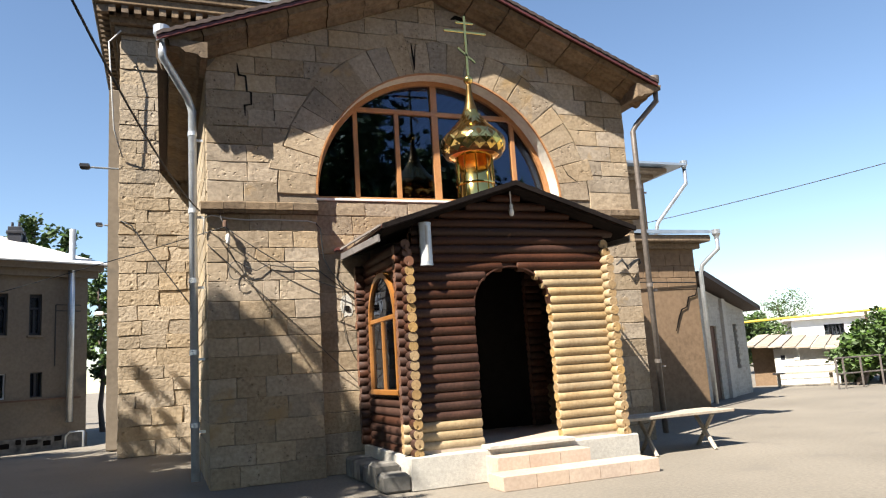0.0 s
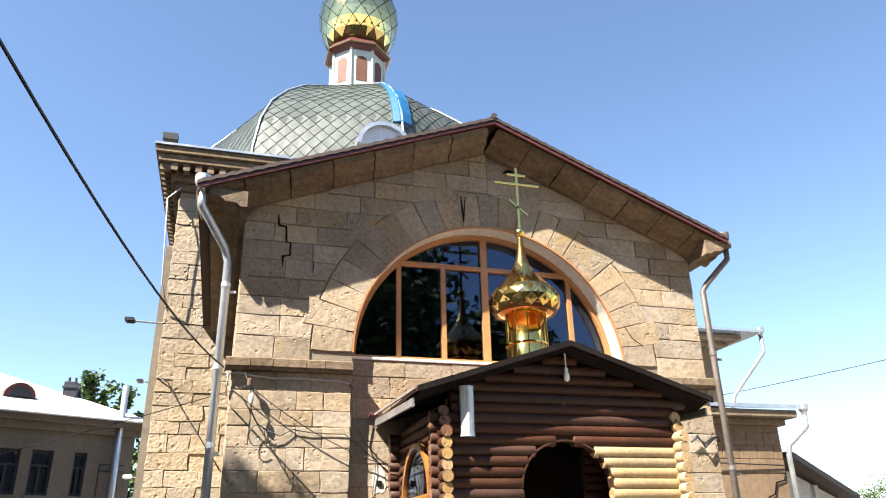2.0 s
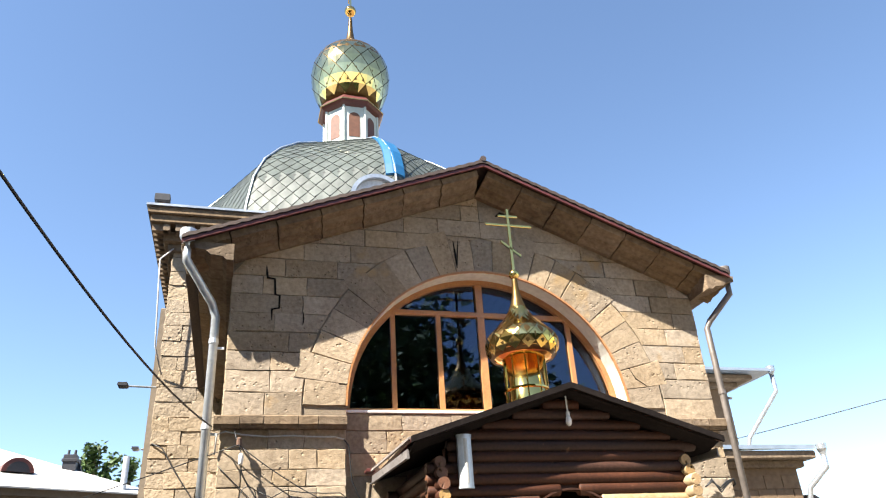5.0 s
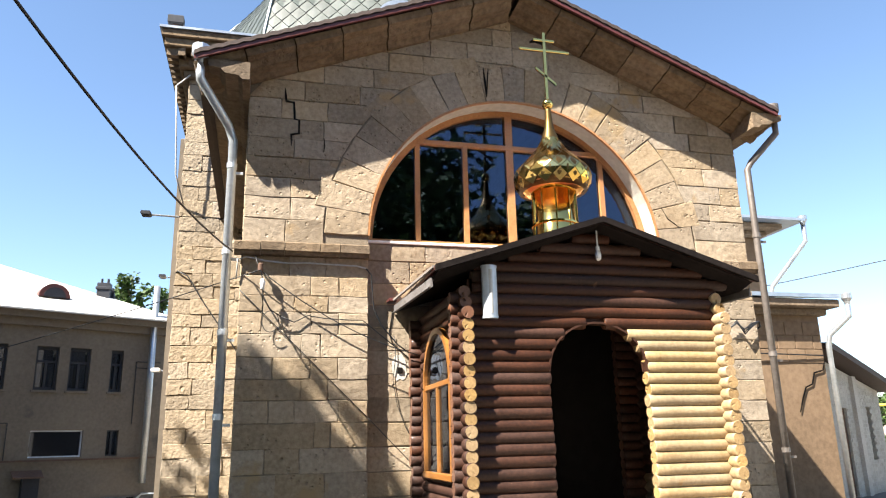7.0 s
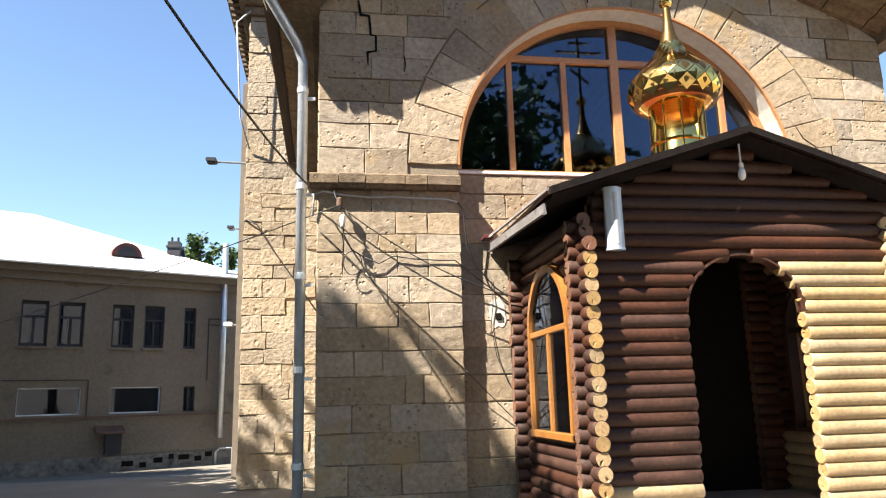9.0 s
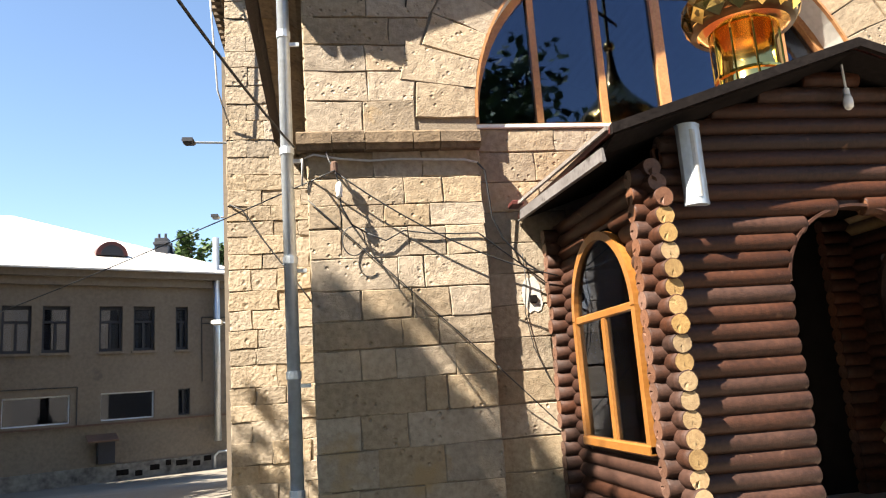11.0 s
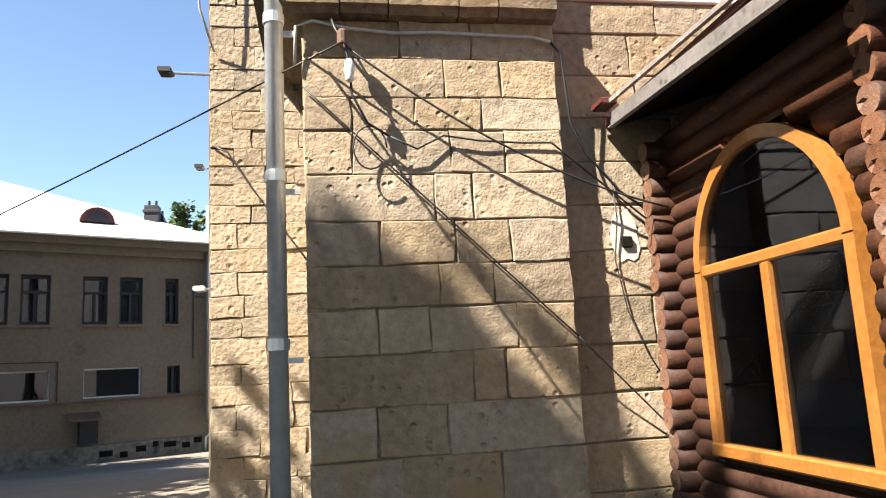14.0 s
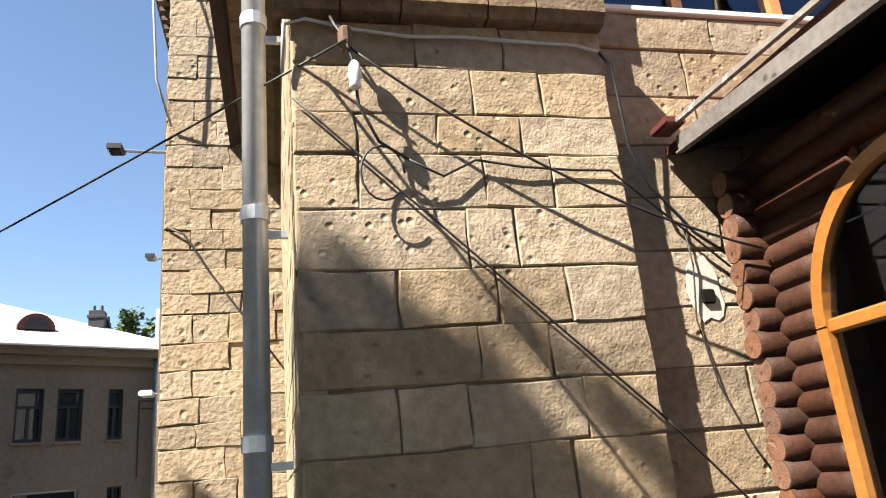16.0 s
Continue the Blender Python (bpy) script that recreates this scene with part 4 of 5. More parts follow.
roof_under = lambda x: 3.40 - 0.315 * abs(x - 4.71)
front_logs = part("front_log_wall", Shape().box(PX0 - 0.02, DX0 - 0.03, PY - 0.01, PY + 0.02, 0.38, 2.9).box(DX1 + 0.03, PX1 + 0.02, PY - 0.01, PY + 0.02, 0.38, 2.9).box(PX0, PX1, PY - 0.01, PY + 0.02, DTOP + 0.06, 2.9), BROWN_LOG, porch, "log front wall, brown by the left jamb and yellow pine by the right")
k = 0
while True:
    z = Z0 + PITCH * k
    if z > 3.38:
        break
    half = arch_half(z, DTOP + 0.02, DSPR, 0.515)
    mid = (DX0 + DX1) / 2
    reach = min(PX1 + 0.17, 4.71 + (3.42 - z) / 0.315) if z > 2.9 else PX1 + 0.02
    left = PX0 - 0.2 if z < 2.75 else max(PX0 + 0.02, 4.71 - (3.42 - z) / 0.315)
    tone_r = PINE if z < 2.44 else BROWN
    tone_l = PINE if k < 3 else BROWN
    if half > 0.02:
        log(front_logs, (left, PY, z), (mid - half + rl.uniform(-0.01, 0.01), PY, z), tone_l)
        log(front_logs, (mid + half + rl.uniform(-0.012, 0.012), PY, z), (reach, PY, z), tone_r)
    elif reach - left > 0.15:
        log(front_logs, (left, PY, z), (reach, PY, z), BROWN)
    k += 1


lining = Shape()
ell = [(math.cos(math.pi * i / 28), math.sin(math.pi * i / 28)) for i in range(29)]
for o, y0, y1 in ((0.14, PY - 0.004, PY + 0.03), (0.018, PY - 0.055, PY + 0.06)):
    ring = []
    for c, s in ell:
        for r, y in ((0.0, y0), (o, y0), (o, y1), (0.0, y1)):
            ring.append((4.705 + (0.512 + r) * c, y, DSPR + (0.462 + r) * s))
    lining.add(ring, [(4 * i + j, 4 * i + (j + 1) % 4, 4 * i + 4 + (j + 1) % 4, 4 * i + 4 + j) for i in range(28) for j in range(4)] + [(0, 1, 2, 3), (115, 114, 113, 112)])
part("arch_lining", lining, BROWN_LOG, front_logs, "dark lining of the arched doorway")


def side_logs(x, name, out):
    """A side wall with an arched window opening."""
    core = Shape()
    holed_wall(core, (x - 0.01, PB, 0.38), (0, -1, 0), UZ, (-1, 0, 0), PB - PY, 2.45, 0.03, [(PB - 8.915, PB - 7.755, 0.64, 2.18)])
    w = part(name, core, BROWN_LOG, porch, "brown-stained log side wall")
    k = 0
    while True:
        z = Z0 - PITCH / 2 + PITCH * k
        if z > 2.86:
            break
        half = arch_half(z, 2.60, 1.97, 0.61) if z > 0.98 else 0.0
        end = MIXED if z < 2.46 and (out < 0 or z < 3) else BROWN
        tip = PY - 0.185 - rl.uniform(-0.012, 0.012)
        if z > 2.55:
            tip += 0.05 * ((z - 2.55) / 0.1)
        if half > 0.02:
            log(w, (x, tip, z), (x, 8.335 - half, z), end if out < 0 else PINE)
            log(w, (x, 8.335 + half, z), (x, 9.34, z), BROWN)
        else:
            log(w, (x, tip, z), (x, 9.34, z), end if out < 0 else PINE)
        k += 1
    return w


side_logs(SX, "side_log_wall", -1)
side_logs(PX1, "side_log_wall", 1)
# stubs of the cross wall at the back of the porch
back = part("back_log_wall", Shape().box(PX0, PX0 + 0.3, 9.2, 9.24, 0.4, 2.8), BROWN_LOG, porch)
k = 0
while Z0 + PITCH * k < 2.8:
    z = Z0 + PITCH * k
    log(back, (PX0 - 0.24 - rl.uniform(-0.012, 0.012), 9.22, z), (PX0 + 0.3, 9.22, z), BROWN)
    log(back, (PX1 - 0.3, 9.22, z), (PX1 + 0.17, 9.22, z), BROWN)
    k += 1


def side_window(x, d):
    """Arched casement set in the log wall; d is the outward way."""
    ring = bow(0.535, 0.595, x + d * 0.088, x + d * 0.028, 8.34, 1.95, axis="y", n=24)
    w = part("porch_window", ring, FRAME_WOOD, porch, "arched orange-varnished timber casement with notices behind")
    x0, x1 = sorted((x + d * 0.088, x + d * 0.028))
    for y in (7.745, 8.875):
        part("jamb", Shape().box(x0, x1, y, y + 0.06, 1.03, 1.965, bevel=0.008), FRAME_WOOD, w)
    part("sill_rail", Shape().box(x0 - 0.01, x1, 7.745, 8.935, 1.02, 1.09, bevel=0.01), FRAME_WOOD, w)
    part("transom", Shape().box(x0 + 0.01, x1, 7.80, 8.88, 1.925, 1.985, bevel=0.01), FRAME_WOOD, w)
    part("mullion", Shape().box(x0 + 0.01, x1, 8.305, 8.365, 1.08, 1.93, bevel=0.01), FRAME_WOOD, w)
    lx0, lx1 = sorted((x + d * 0.027, x - d * 0.085))
    part("arch_lining", bow(0.54, 0.58, lx0, lx1, 8.34, 1.95, axis="y", n=24), BROWN_LOG, w, "brown lining board of the opening")
    for y in (7.76, 8.88):
        part("lining_board", Shape().box(lx0, lx1, y, y + 0.04, 1.0, 1.97), BROWN_LOG, w)
    part("lining_board", Shape().box(lx0, lx1, 7.735, 8.935, 0.985, 1.02), BROWN_LOG, w)
    part("inner_transom", Shape().box(lx0 + 0.02, lx0 + 0.06, 7.80, 8.88, 1.95, 2.0) if d > 0 else Shape().box(lx1 - 0.06, lx1 - 0.02, 7.80, 8.88, 1.95, 2.0), BROWN_LOG, w)
    xp = x + d * 0.055
    part("pane", pane(7.80, 8.88, 1.98, 9, 8.34, 1.95, 0.54, xp, axis="y"), PANE_CLEAR, w)
    for a, b in ((7.80, 8.31), (8.36, 8.88)):
        part("pane", pane(a, b, 1.085, 1.925, 8.34, 1.0, 9, xp, axis="y"), PANE_CLEAR, w)
    return w


side_window(SX, -1)
side_window(PX1, 1)
# lining of the window recess, floor, and a ceiling coloured near-black for interior shade
part("porch_floor", Shape().box(PX0 - 0.05, PX1 + 0.05, PY - 0.05, NICHE - 0.02, 0.36, 0.40), STEP_TILE, porch)
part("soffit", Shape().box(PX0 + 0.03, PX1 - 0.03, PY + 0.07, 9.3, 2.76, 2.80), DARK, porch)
# Near-black sheet added over the back wall to darken the doorway.
part("inner_door", Shape().box(PX0 + 0.1, PX1 - 0.1, NICHE - 0.08, NICHE - 0.025, 0.40, 2.78, bevel=0.01), DARK, porch, "near-black sheet painting the shade inside the porch")
# plinth and steps
plinth = part("plinth", Shape().box(3.24, 6.2, 7.32, NICHE - 0.03, 0.0, 0.36, bevel=0.012), CONCRETE, porch, "pale concrete plinth")
for x0, x1, y0, y1, z1 in ((4.12, 5.3, 7.0, 7.32, 0.30), (4.0, 5.95, 6.62, 7.0, 0.155)):
    n = max(2, round((x1 - x0) / 0.42))
    for i in range(n):
        a, b = x0 + (x1 - x0) * i / n, x0 + (x1 - x0) * (i + 1) / n
        part("step_tile", Shape().box(a + 0.003, b - 0.003, y0, y1, 0, z1, bevel=0.006), STEP_TILE, plinth)
part("step_tile", Shape().box(4.15, 5.27, 7.25, 7.5, 0.36, 0.405, bevel=0.006), CONCRETE, plinth)
# rubble apron along the plinth's flank
for i in range(5):
    part("rubble", Shape().box(2.95 + rl.uniform(-.04, .04), 3.22, 7.35 + 0.36 * i, 7.35 + 0.36 * i + rl.uniform(0.28, 0.34), 0, rl.uniform(0.2, 0.3), bevel=0.03), PLINTH_GREY, plinth)

# porch roof
RX0, RX1, RZ, RPZ, RF = 3.02, 6.42, 2.95, 3.505, 7.24
roofp = Shape()
for ex in (RX0, RX1):
    v = [(4.735, RF, RPZ), (ex, RF, RZ), (ex, NICHE - 0.01, RZ), (4.735, NICHE - 0.01, RPZ)]
    roofp.add([(x, y, z - 0.035) for x, y, z in v] + v, [(3, 2, 1, 0), (4, 5, 6, 7), (0, 1, 5, 4), (1, 2, 6, 5), (2, 3, 7, 6), (3, 0, 4, 7)])
porch_roof = part("roof", roofp, MAROON, porch, "maroon sheet metal roof with black fascia")
for ex in (RX0, RX1):
    s = Shape()
    s.sweep([(-0.02, -0.05), (0.02, -0.05), (0.02, 0.01), (-0.02, 0.01)], [((4.735, RF - 0.01, RPZ), OUT, UZ), ((ex, RF - 0.01, RZ), OUT, UZ)])
    part("fascia_board", s, FASCIA, porch_roof)
    d = -1 if ex == RX0 else 1
    part("roof_edge", Shape().sweep([(-0.012, -0.012), (0.012, -0.012), (0.012, 0.012), (-0.012, 0.012)], [((ex + d * 0.005, RF + 0.03, RZ + 0.0), (1, 0, 0), UZ), ((ex + d * 0.04, 9.2, RZ + 0.05), (1, 0, 0), UZ)]), DRIP, porch_roof, "worn metal roof edge")
    part("gutter", Shape().sweep([(-0.012, -0.042), (0.012, -0.05), (0.03, -0.048), (0.03, -0.04), (0.012, -0.038), (0.012, 0.042), (-0.002, 0.042)] if d > 0 else [(0.012, -0.042), (-0.012, -0.05), (-0.03, -0.048), (-0.03, -0.04), (-0.012, -0.038), (-0.012, 0.042), (0.002, 0.042)],
                                 [((ex + d * 0.0, RF + 0.14, RZ - 0.125), (1, 0, 0), UZ), ((ex + d * 0.02, 9.2, RZ - 0.05), (1, 0, 0), UZ)]), GUTTER, porch_roof, "pale galvanised gutter strip")
    # Underside wedge in fascia black, which paints in the shade below the eaves.
    inn = 4.735 + (ex - 4.735) * 0.98
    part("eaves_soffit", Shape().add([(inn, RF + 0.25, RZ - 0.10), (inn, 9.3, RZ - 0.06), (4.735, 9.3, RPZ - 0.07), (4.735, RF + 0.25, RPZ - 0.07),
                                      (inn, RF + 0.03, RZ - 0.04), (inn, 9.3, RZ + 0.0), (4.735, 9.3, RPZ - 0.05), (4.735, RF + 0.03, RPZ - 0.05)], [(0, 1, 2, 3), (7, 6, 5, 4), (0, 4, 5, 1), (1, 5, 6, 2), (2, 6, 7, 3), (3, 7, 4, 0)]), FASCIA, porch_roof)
    part("maroon_flashing", Shape().box(min(ex, ex + d * 0.1), max(ex, ex + d * 0.045), 9.15, 9.3, RZ + 0.03, RZ + 0.075, bevel=0.01), MAROON, porch_roof)

# gilded cupola on the porch
CX, CY = 4.69, 8.3
cupola = thing("porch_cupola", "small gilded onion cupola with a cross on the porch roof", "cupola", at=(CX, CY, 3.4))
part("drum", Shape().lathe(CX, CY, [(0.27, 3.3), (0.255, 3.45), (0.255, 4.14)], 28), GOLD_PLAIN, cupola, "mirror-bright gold drum", smooth=True)
for k in range(10):
    a = math.tau * k / 10
    part("drum_seam", Shape().tube([(CX + 0.256 * math.cos(a), CY + 0.256 * math.sin(a), z) for z in (3.45, 4.13)], 0.009, 6), GOLD_PLAIN, cupola)
part("drum_band", Shape().lathe(CX, CY, [(0.25, 3.72), (0.265, 3.72), (0.265, 3.74), (0.25, 3.74)], 28), GOLD_PLAIN, cupola)
part("skirt", Shape().lathe(CX, CY, [(0.27, 4.10), (0.30, 4.10), (0.41, 4.17), (0.43, 4.26), (0.40, 4.27), (0.3, 4.26)], 24), COPPER, cupola, "copper-gold skirt under the onion", smooth=True)
SMALL = [(-0.17, 0.39), (-0.08, 0.445), (0.0, 0.455), (0.07, 0.44), (0.13, 0.39), (0.2, 0.315), (0.3, 0.215), (0.4, 0.145), (0.48, 0.105), (0.6, 0.065), (0.72, 0.045), (0.88, 0.035)]
small = onion(cupola, CX, CY, 4.30, SMALL, 16, 11, GOLD, 0.004, 0.5)
part("ball", Shape().lathe(CX, CY, [(0.065 * math.sin(math.pi * k / 10) + 0.003, 5.24 - 0.065 * math.cos(math.pi * k / 10)) for k in range(11)], 14), GOLD_PLAIN, small, smooth=True)
cross(small, CX, CY, 5.29, 6.2, 0.32, 0.017, GOLD_PLAIN)

# wall lamp column and bulb
sp = thing("column_loudspeaker", "pale grey column loudspeaker on the porch gable", "loudspeaker", at=(3.6, 7.3, 2.76))
bowed = [(3.51 + 0.14 * k / 8, 7.365 - 0.035 * math.sin(math.pi * k / 8)) for k in range(9)] + [(3.65, 7.405), (3.51, 7.405)]
part("body", Shape().sweep(bowed, [((0, 0, z), (1, 0, 0), (0, 1, 0)) for z in (2.515, 2.985)]), PIPE_WHITE, sp)
for z0, z1 in ((2.495, 2.515), (2.985, 3.005)):
    cap = [(3.58 + (x - 3.58) * 1.06, 7.36 + (y - 7.36) * 1.06) for x, y in bowed]
    part("end_cap", Shape().sweep(cap, [((0, 0, z), (1, 0, 0), (0, 1, 0)) for z in (z0, z1)]), PIPE_WHITE, sp)
strip = [(3.58 + (x - 3.58) * 0.72, y - 0.004 + 0.3 * abs(x - 3.58) * 0.1) for x, y in bowed[1:8]]
part("grille", Shape().sweep(strip + [(x, y + 0.012) for x, y in reversed(strip)], [((0, 0, z), (1, 0, 0), (0, 1, 0)) for z in (2.54, 2.96)]), CABLE_PALE, sp, "pale grey bowed grille")
part("bracket", Shape().box(3.58, 3.63, 7.39, PY - 0.04, 2.72, 2.78), RUST, sp)
bulb = thing("hanging_bulb", "white lamp bulb hanging under the gable", "lamp", at=(4.745, 7.41, 3.15))
part("socket", Shape().lathe(4.745, 7.41, [(0.008, 3.42), (0.008, 3.26), (0.02, 3.25), (0.02, 3.20)], 10), WHITE, bulb)
part("bulb", Shape().lathe(4.745, 7.41, [(0.02, 3.21), (0.03, 3.18), (0.033, 3.15), (0.027, 3.12), (0.01, 3.105)], 12), PORCELAIN, bulb, smooth=True)

# notice board inside the porch, seen through the casement
nb = thing("notice_board", "glass notice board with paper sheets", "notice board", at=(4.0, 9.2, 1.5))
part("backing", Shape().box(3.45, 4.15, 9.26, 9.3, 0.98, 2.02, bevel=0.006), GREEN_BOARD, nb)
part("header", Shape().box(3.47, 4.13, 9.25, 9.262, 1.89, 1.97), PAPER, nb)
for x0, x1, z0, z1 in ((3.48, 3.80, 1.31, 1.87), (3.84, 4.12, 1.05, 1.85), (3.50, 3.78, 1.05, 1.27)):
    part("sheet", Shape().box(x0, x1, 9.25, 9.262, z0, z1), PAPER, nb)
for k, (x0, x1) in enumerate(((3.52, 3.76), (3.88, 4.08))):
    for j in range(6):
        part("text_line", Shape().box(x0, x1 - 0.03 * (j % 3), 9.247, 9.2495, 1.78 - 0.06 * j, 1.795 - 0.06 * j), INK, nb)
txt = bpy.data.curves.new("board_title", "FONT")
txt.body, txt.size, txt.align_x, txt.align_y = "ДОСКА ОБЪЯВЛЕНИЙ", 0.058, "CENTER", "CENTER"
txt.materials.append(INK)
tob = new("title", txt)
tob.parent = nb
tob.matrix_local = Matrix.Translation(Vector((3.80, 9.246, 1.93)) - nb.location) @ pose(0, 0, 0, 90)

# ---- cables on the wall ----


def sag(a, b, drop, n=14):
    a, b = Vector(a), Vector(b)
    return [a.lerp(b, k / n) - Vector((0, 0, drop * 4 * (k / n) * (1 - k / n))) for k in range(n + 1)]


def cable(path, r, label, material=CABLE, name="cable"):
    return solo(name, Shape().tube(path, r, 6), material, label, "cable", smooth=True)


cable(sag((-3.33, -18.76, 13.62), (1.15, 9.08, 3.49), 3.32, 60), 0.009, "black overhead service cable to the church corner")
cable(sag((-11.2, 19.9, 2.0), (1.46, 9.05, 3.28), 0.25, 40), 0.006, "thin overhead wire to the wall insulator")
cable(sag((30, 4, 9.0), (13.2, 20, 5.2), 0.5, 20), 0.012, "overhead wire beside the annex")
cable([(1.2, 9.19, 3.2), (1.21, 9.17, 3.42), (1.3, 9.17, 3.455), (1.5, 9.18, 3.42), (1.75, 9.185, 3.40), (2.0, 9.185, 3.41), (2.3, 9.185, 3.40), (2.55, 9.185, 3.395), (2.66, 9.19, 3.37)], 0.009, "pale grey cable run under the stone band", CABLE_PALE)
cable([(2.66, 9.19, 3.37), (2.72, 9.2, 3.30), (2.74, 9.22, 3.1), (2.76, 9.24, 2.9), (2.85, 9.27, 2.72), (3.05, 9.3, 2.5), (3.24, 9.3, 2.36)], 0.008, "black cable turning down towards the porch")
cable(sag((1.47, 9.1, 3.28), (3.25, 9.12, 2.36), 0.12), 0.006, "black cable from the insulator to the porch")
# Two thin black tubes draw a cable's cast shadow across the wall.
cable(sag((1.24, 9.19, 3.08), (2.69, 9.192, 1.665), 0.0), 0.005, "thin black line standing for a cable shadow")
cable(sag((2.69, 9.192, 1.665), (3.35, 9.335, 1.02), 0.0), 0.005, "thin black line standing for a cable shadow")
cable([(1.47 + 0.09 * math.cos(t) + 0.12, 9.14, 2.72 + 0.12 * math.sin(t)) for t in (math.tau * k / 16 for k in range(15))], 0.005, "loose loop of spare wire")
cable([(1.40, 9.15, 3.47), (1.42, 9.1, 3.38), (1.46, 9.08, 3.30), (1.49, 9.08, 3.18), (1.50, 9.09, 3.0), (1.58, 9.12, 2.85), (1.70, 9.14, 2.78)], 0.007, "twisted tail of black wire")
cable([(1.70, 9.14, 2.78), (1.85, 9.17, 2.72), (2.0, 9.18, 2.80), (2.2, 9.18, 2.77), (2.45, 9.19, 2.76), (2.62, 9.19, 2.76), (3.2, 9.3, 2.33)], 0.006, "wavy black wire along the joint")
cable([(3.02, 9.34, 2.6), (3.03, 9.33, 2.35), (3.0, 9.34, 2.1), (3.05, 9.34, 1.8), (3.15, 9.34, 1.55), (3.24, 9.34, 1.4)], 0.004, "thin hanging wire by the porch")
cable([(-0.08, 14.98, 4.6), (0.12, 14.95, 4.5), (0.4, 14.95, 4.05), (1.0, 14.95, 3.2), (1.2, 14.9, 2.9)], 0.012, "black wire stapled across the nave wall")
cable([(-0.1, 14.9, 8.6), (-0.3, 14.6, 8.2), (-0.2, 14.7, 6.4), (-0.05, 14.95, 5.9)], 0.016, "pale drop cable at the cornice", CABLE_PALE)

for k in range(3):
    cable([(7.4 + 0.04 * k, 9.15, 2.74 + 0.03 * k), (7.5, 9.13, 2.80 + 0.02 * k), (7.6, 9.12, 2.72 - 0.03 * k), (7.72, 9.13, 2.80 - 0.02 * k), (7.84, 9.14, 2.83), (7.9, 9.2, 2.78), (8.0, 9.6, 2.7), (10.0, 13.2, 2.95), (12.4, 13.25, 2.9)], 0.012, "bundle of black cable looped at the wall corner")
ins = thing("wall_insulator", "brown iron hook with a white porcelain insulator", "insulator", at=(1.47, 9.1, 3.3))
part("hook", Shape().lathe(1.46, 9.1, [(0.02, 3.28), (0.03, 3.285), (0.03, 3.36), (0.02, 3.37)], 10), RUST, ins)
part("porcelain", Shape().lathe(1.49, 9.07, [(0.012, 3.06), (0.026, 3.07), (0.022, 3.10), (0.03, 3.12), (0.024, 3.17), (0.012, 3.19)], 12), PORCELAIN, ins, smooth=True)
part("bolt", Shape().tube([(1.46, 9.1, 3.32), (1.46, 9.2, 3.32)], 0.01, 6), RUST, ins)

cambox = thing("plastered_cable_hole", "rough cable hole in a patch of white plaster", "cable hole", at=(3.1, 9.36, 2.2))
hole = Shape()
pr = random.Random(3)
ring = [(3.08 + (0.085 + pr.uniform(-0.02, 0.02)) * math.cos(t), 2.24 + (0.16 + pr.uniform(-0.03, 0.03)) * math.sin(t)) for t in (math.tau * k / 16 for k in range(16))]
hole.add([(x, 9.352, z) for x, z in ring] + [(x, 9.37, z) for x, z in ring], [tuple(range(16))] + [(i, (i + 1) % 16, 16 + (i + 1) % 16, 16 + i) for i in range(16)])
part("plaster_patch", hole, REVEAL, cambox)
part("socket", Shape().box(3.055, 3.115, 9.335, 9.353, 2.17, 2.24, bevel=0.008), DARK, cambox)


def floodlight(x, y, z, size, label, material):
    f = thing("floodlight", label, "floodlight", at=(x, y, z))
    part("arm", Shape().tube([(x + 0.1, y, z), (-0.1, y, z - 0.02)], 0.02, 6), ZINC, f)
    part("housing", Shape().box(x - size, x + size * 0.9, y - 0.12, y + 0.12, z - size * 0.3, z + size * 0.55, bevel=0.03), material, f)
    part("lens", Shape().box(x - size * 0.9, x + size * 0.8, y - 0.135, y - 0.118, z - size * 0.22, z + size * 0.45), PORCELAIN if material is WHITE else WIN_DARK, f)


floodlight(-0.78, 15.5, 5.83, 0.1, "dark floodlight on a steel arm from the nave wall", WIN_DARK)
floodlight(-0.66, 17.6, 5.05, 0.08, "small steel lamp on an arm from the nave wall", ZINC)
floodlight(-0.62, 17.4, 2.98, 0.1, "white floodlight on an arm from the nave wall", WHITE)
cl = thing("cornice_floodlight", "black floodlight standing on the nave cornice", "floodlight", at=(-0.4, 14.6, 9.41))
part("foot", Shape().box(-0.46, -0.34, 14.55, 14.65, 9.41, 9.5), RUST, cl)
part("housing", Shape().box(-0.55, -0.25, 14.5, 14.7, 9.5, 9.7, bevel=0.03), WIN_DARK, cl)


# ---- cream building across the side yard ----
def cream_building():
    P = Vector((-1.3, 25.0, -0.18))
    U = Vector((-0.89, -0.456, 0)).normalized()
    N = Vector((-U.y, U.x, 0))
    N = N if N.y < 0 else -N
    b = thing("cream_building", "two-storey cream plastered building with pale slate roof", "building", at=(-12, 28, -0.9))
    length, high = 30.0, 5.25
    S, E = 1.4, Vector((1.34, 2.08, 1.39))
    at = lambda u, v, n: E + (P + U * u + Vector((0, 0, v)) + N * n - E) * S
    up = [(1.3, 1.64), (2.2, 2.75), (3.03, 3.6), (4.30, 4.93), (5.17, 5.82), (6.7, 7.2), (7.6, 8.1), (9.5, 10), (10.4, 10.9), (12.3, 12.8), (13.2, 13.7)]
    low = [(1.25, 1.57), (2.2, 3.53), (4.25, 5.74), (6.7, 8.0), (9.5, 10.9)]
    holes = [(a, c, 3.2, 4.4) for a, c in up] + [(a, c, 1.42, 2.13) for a, c in low]
    w = Shape()
    deep = 0.45
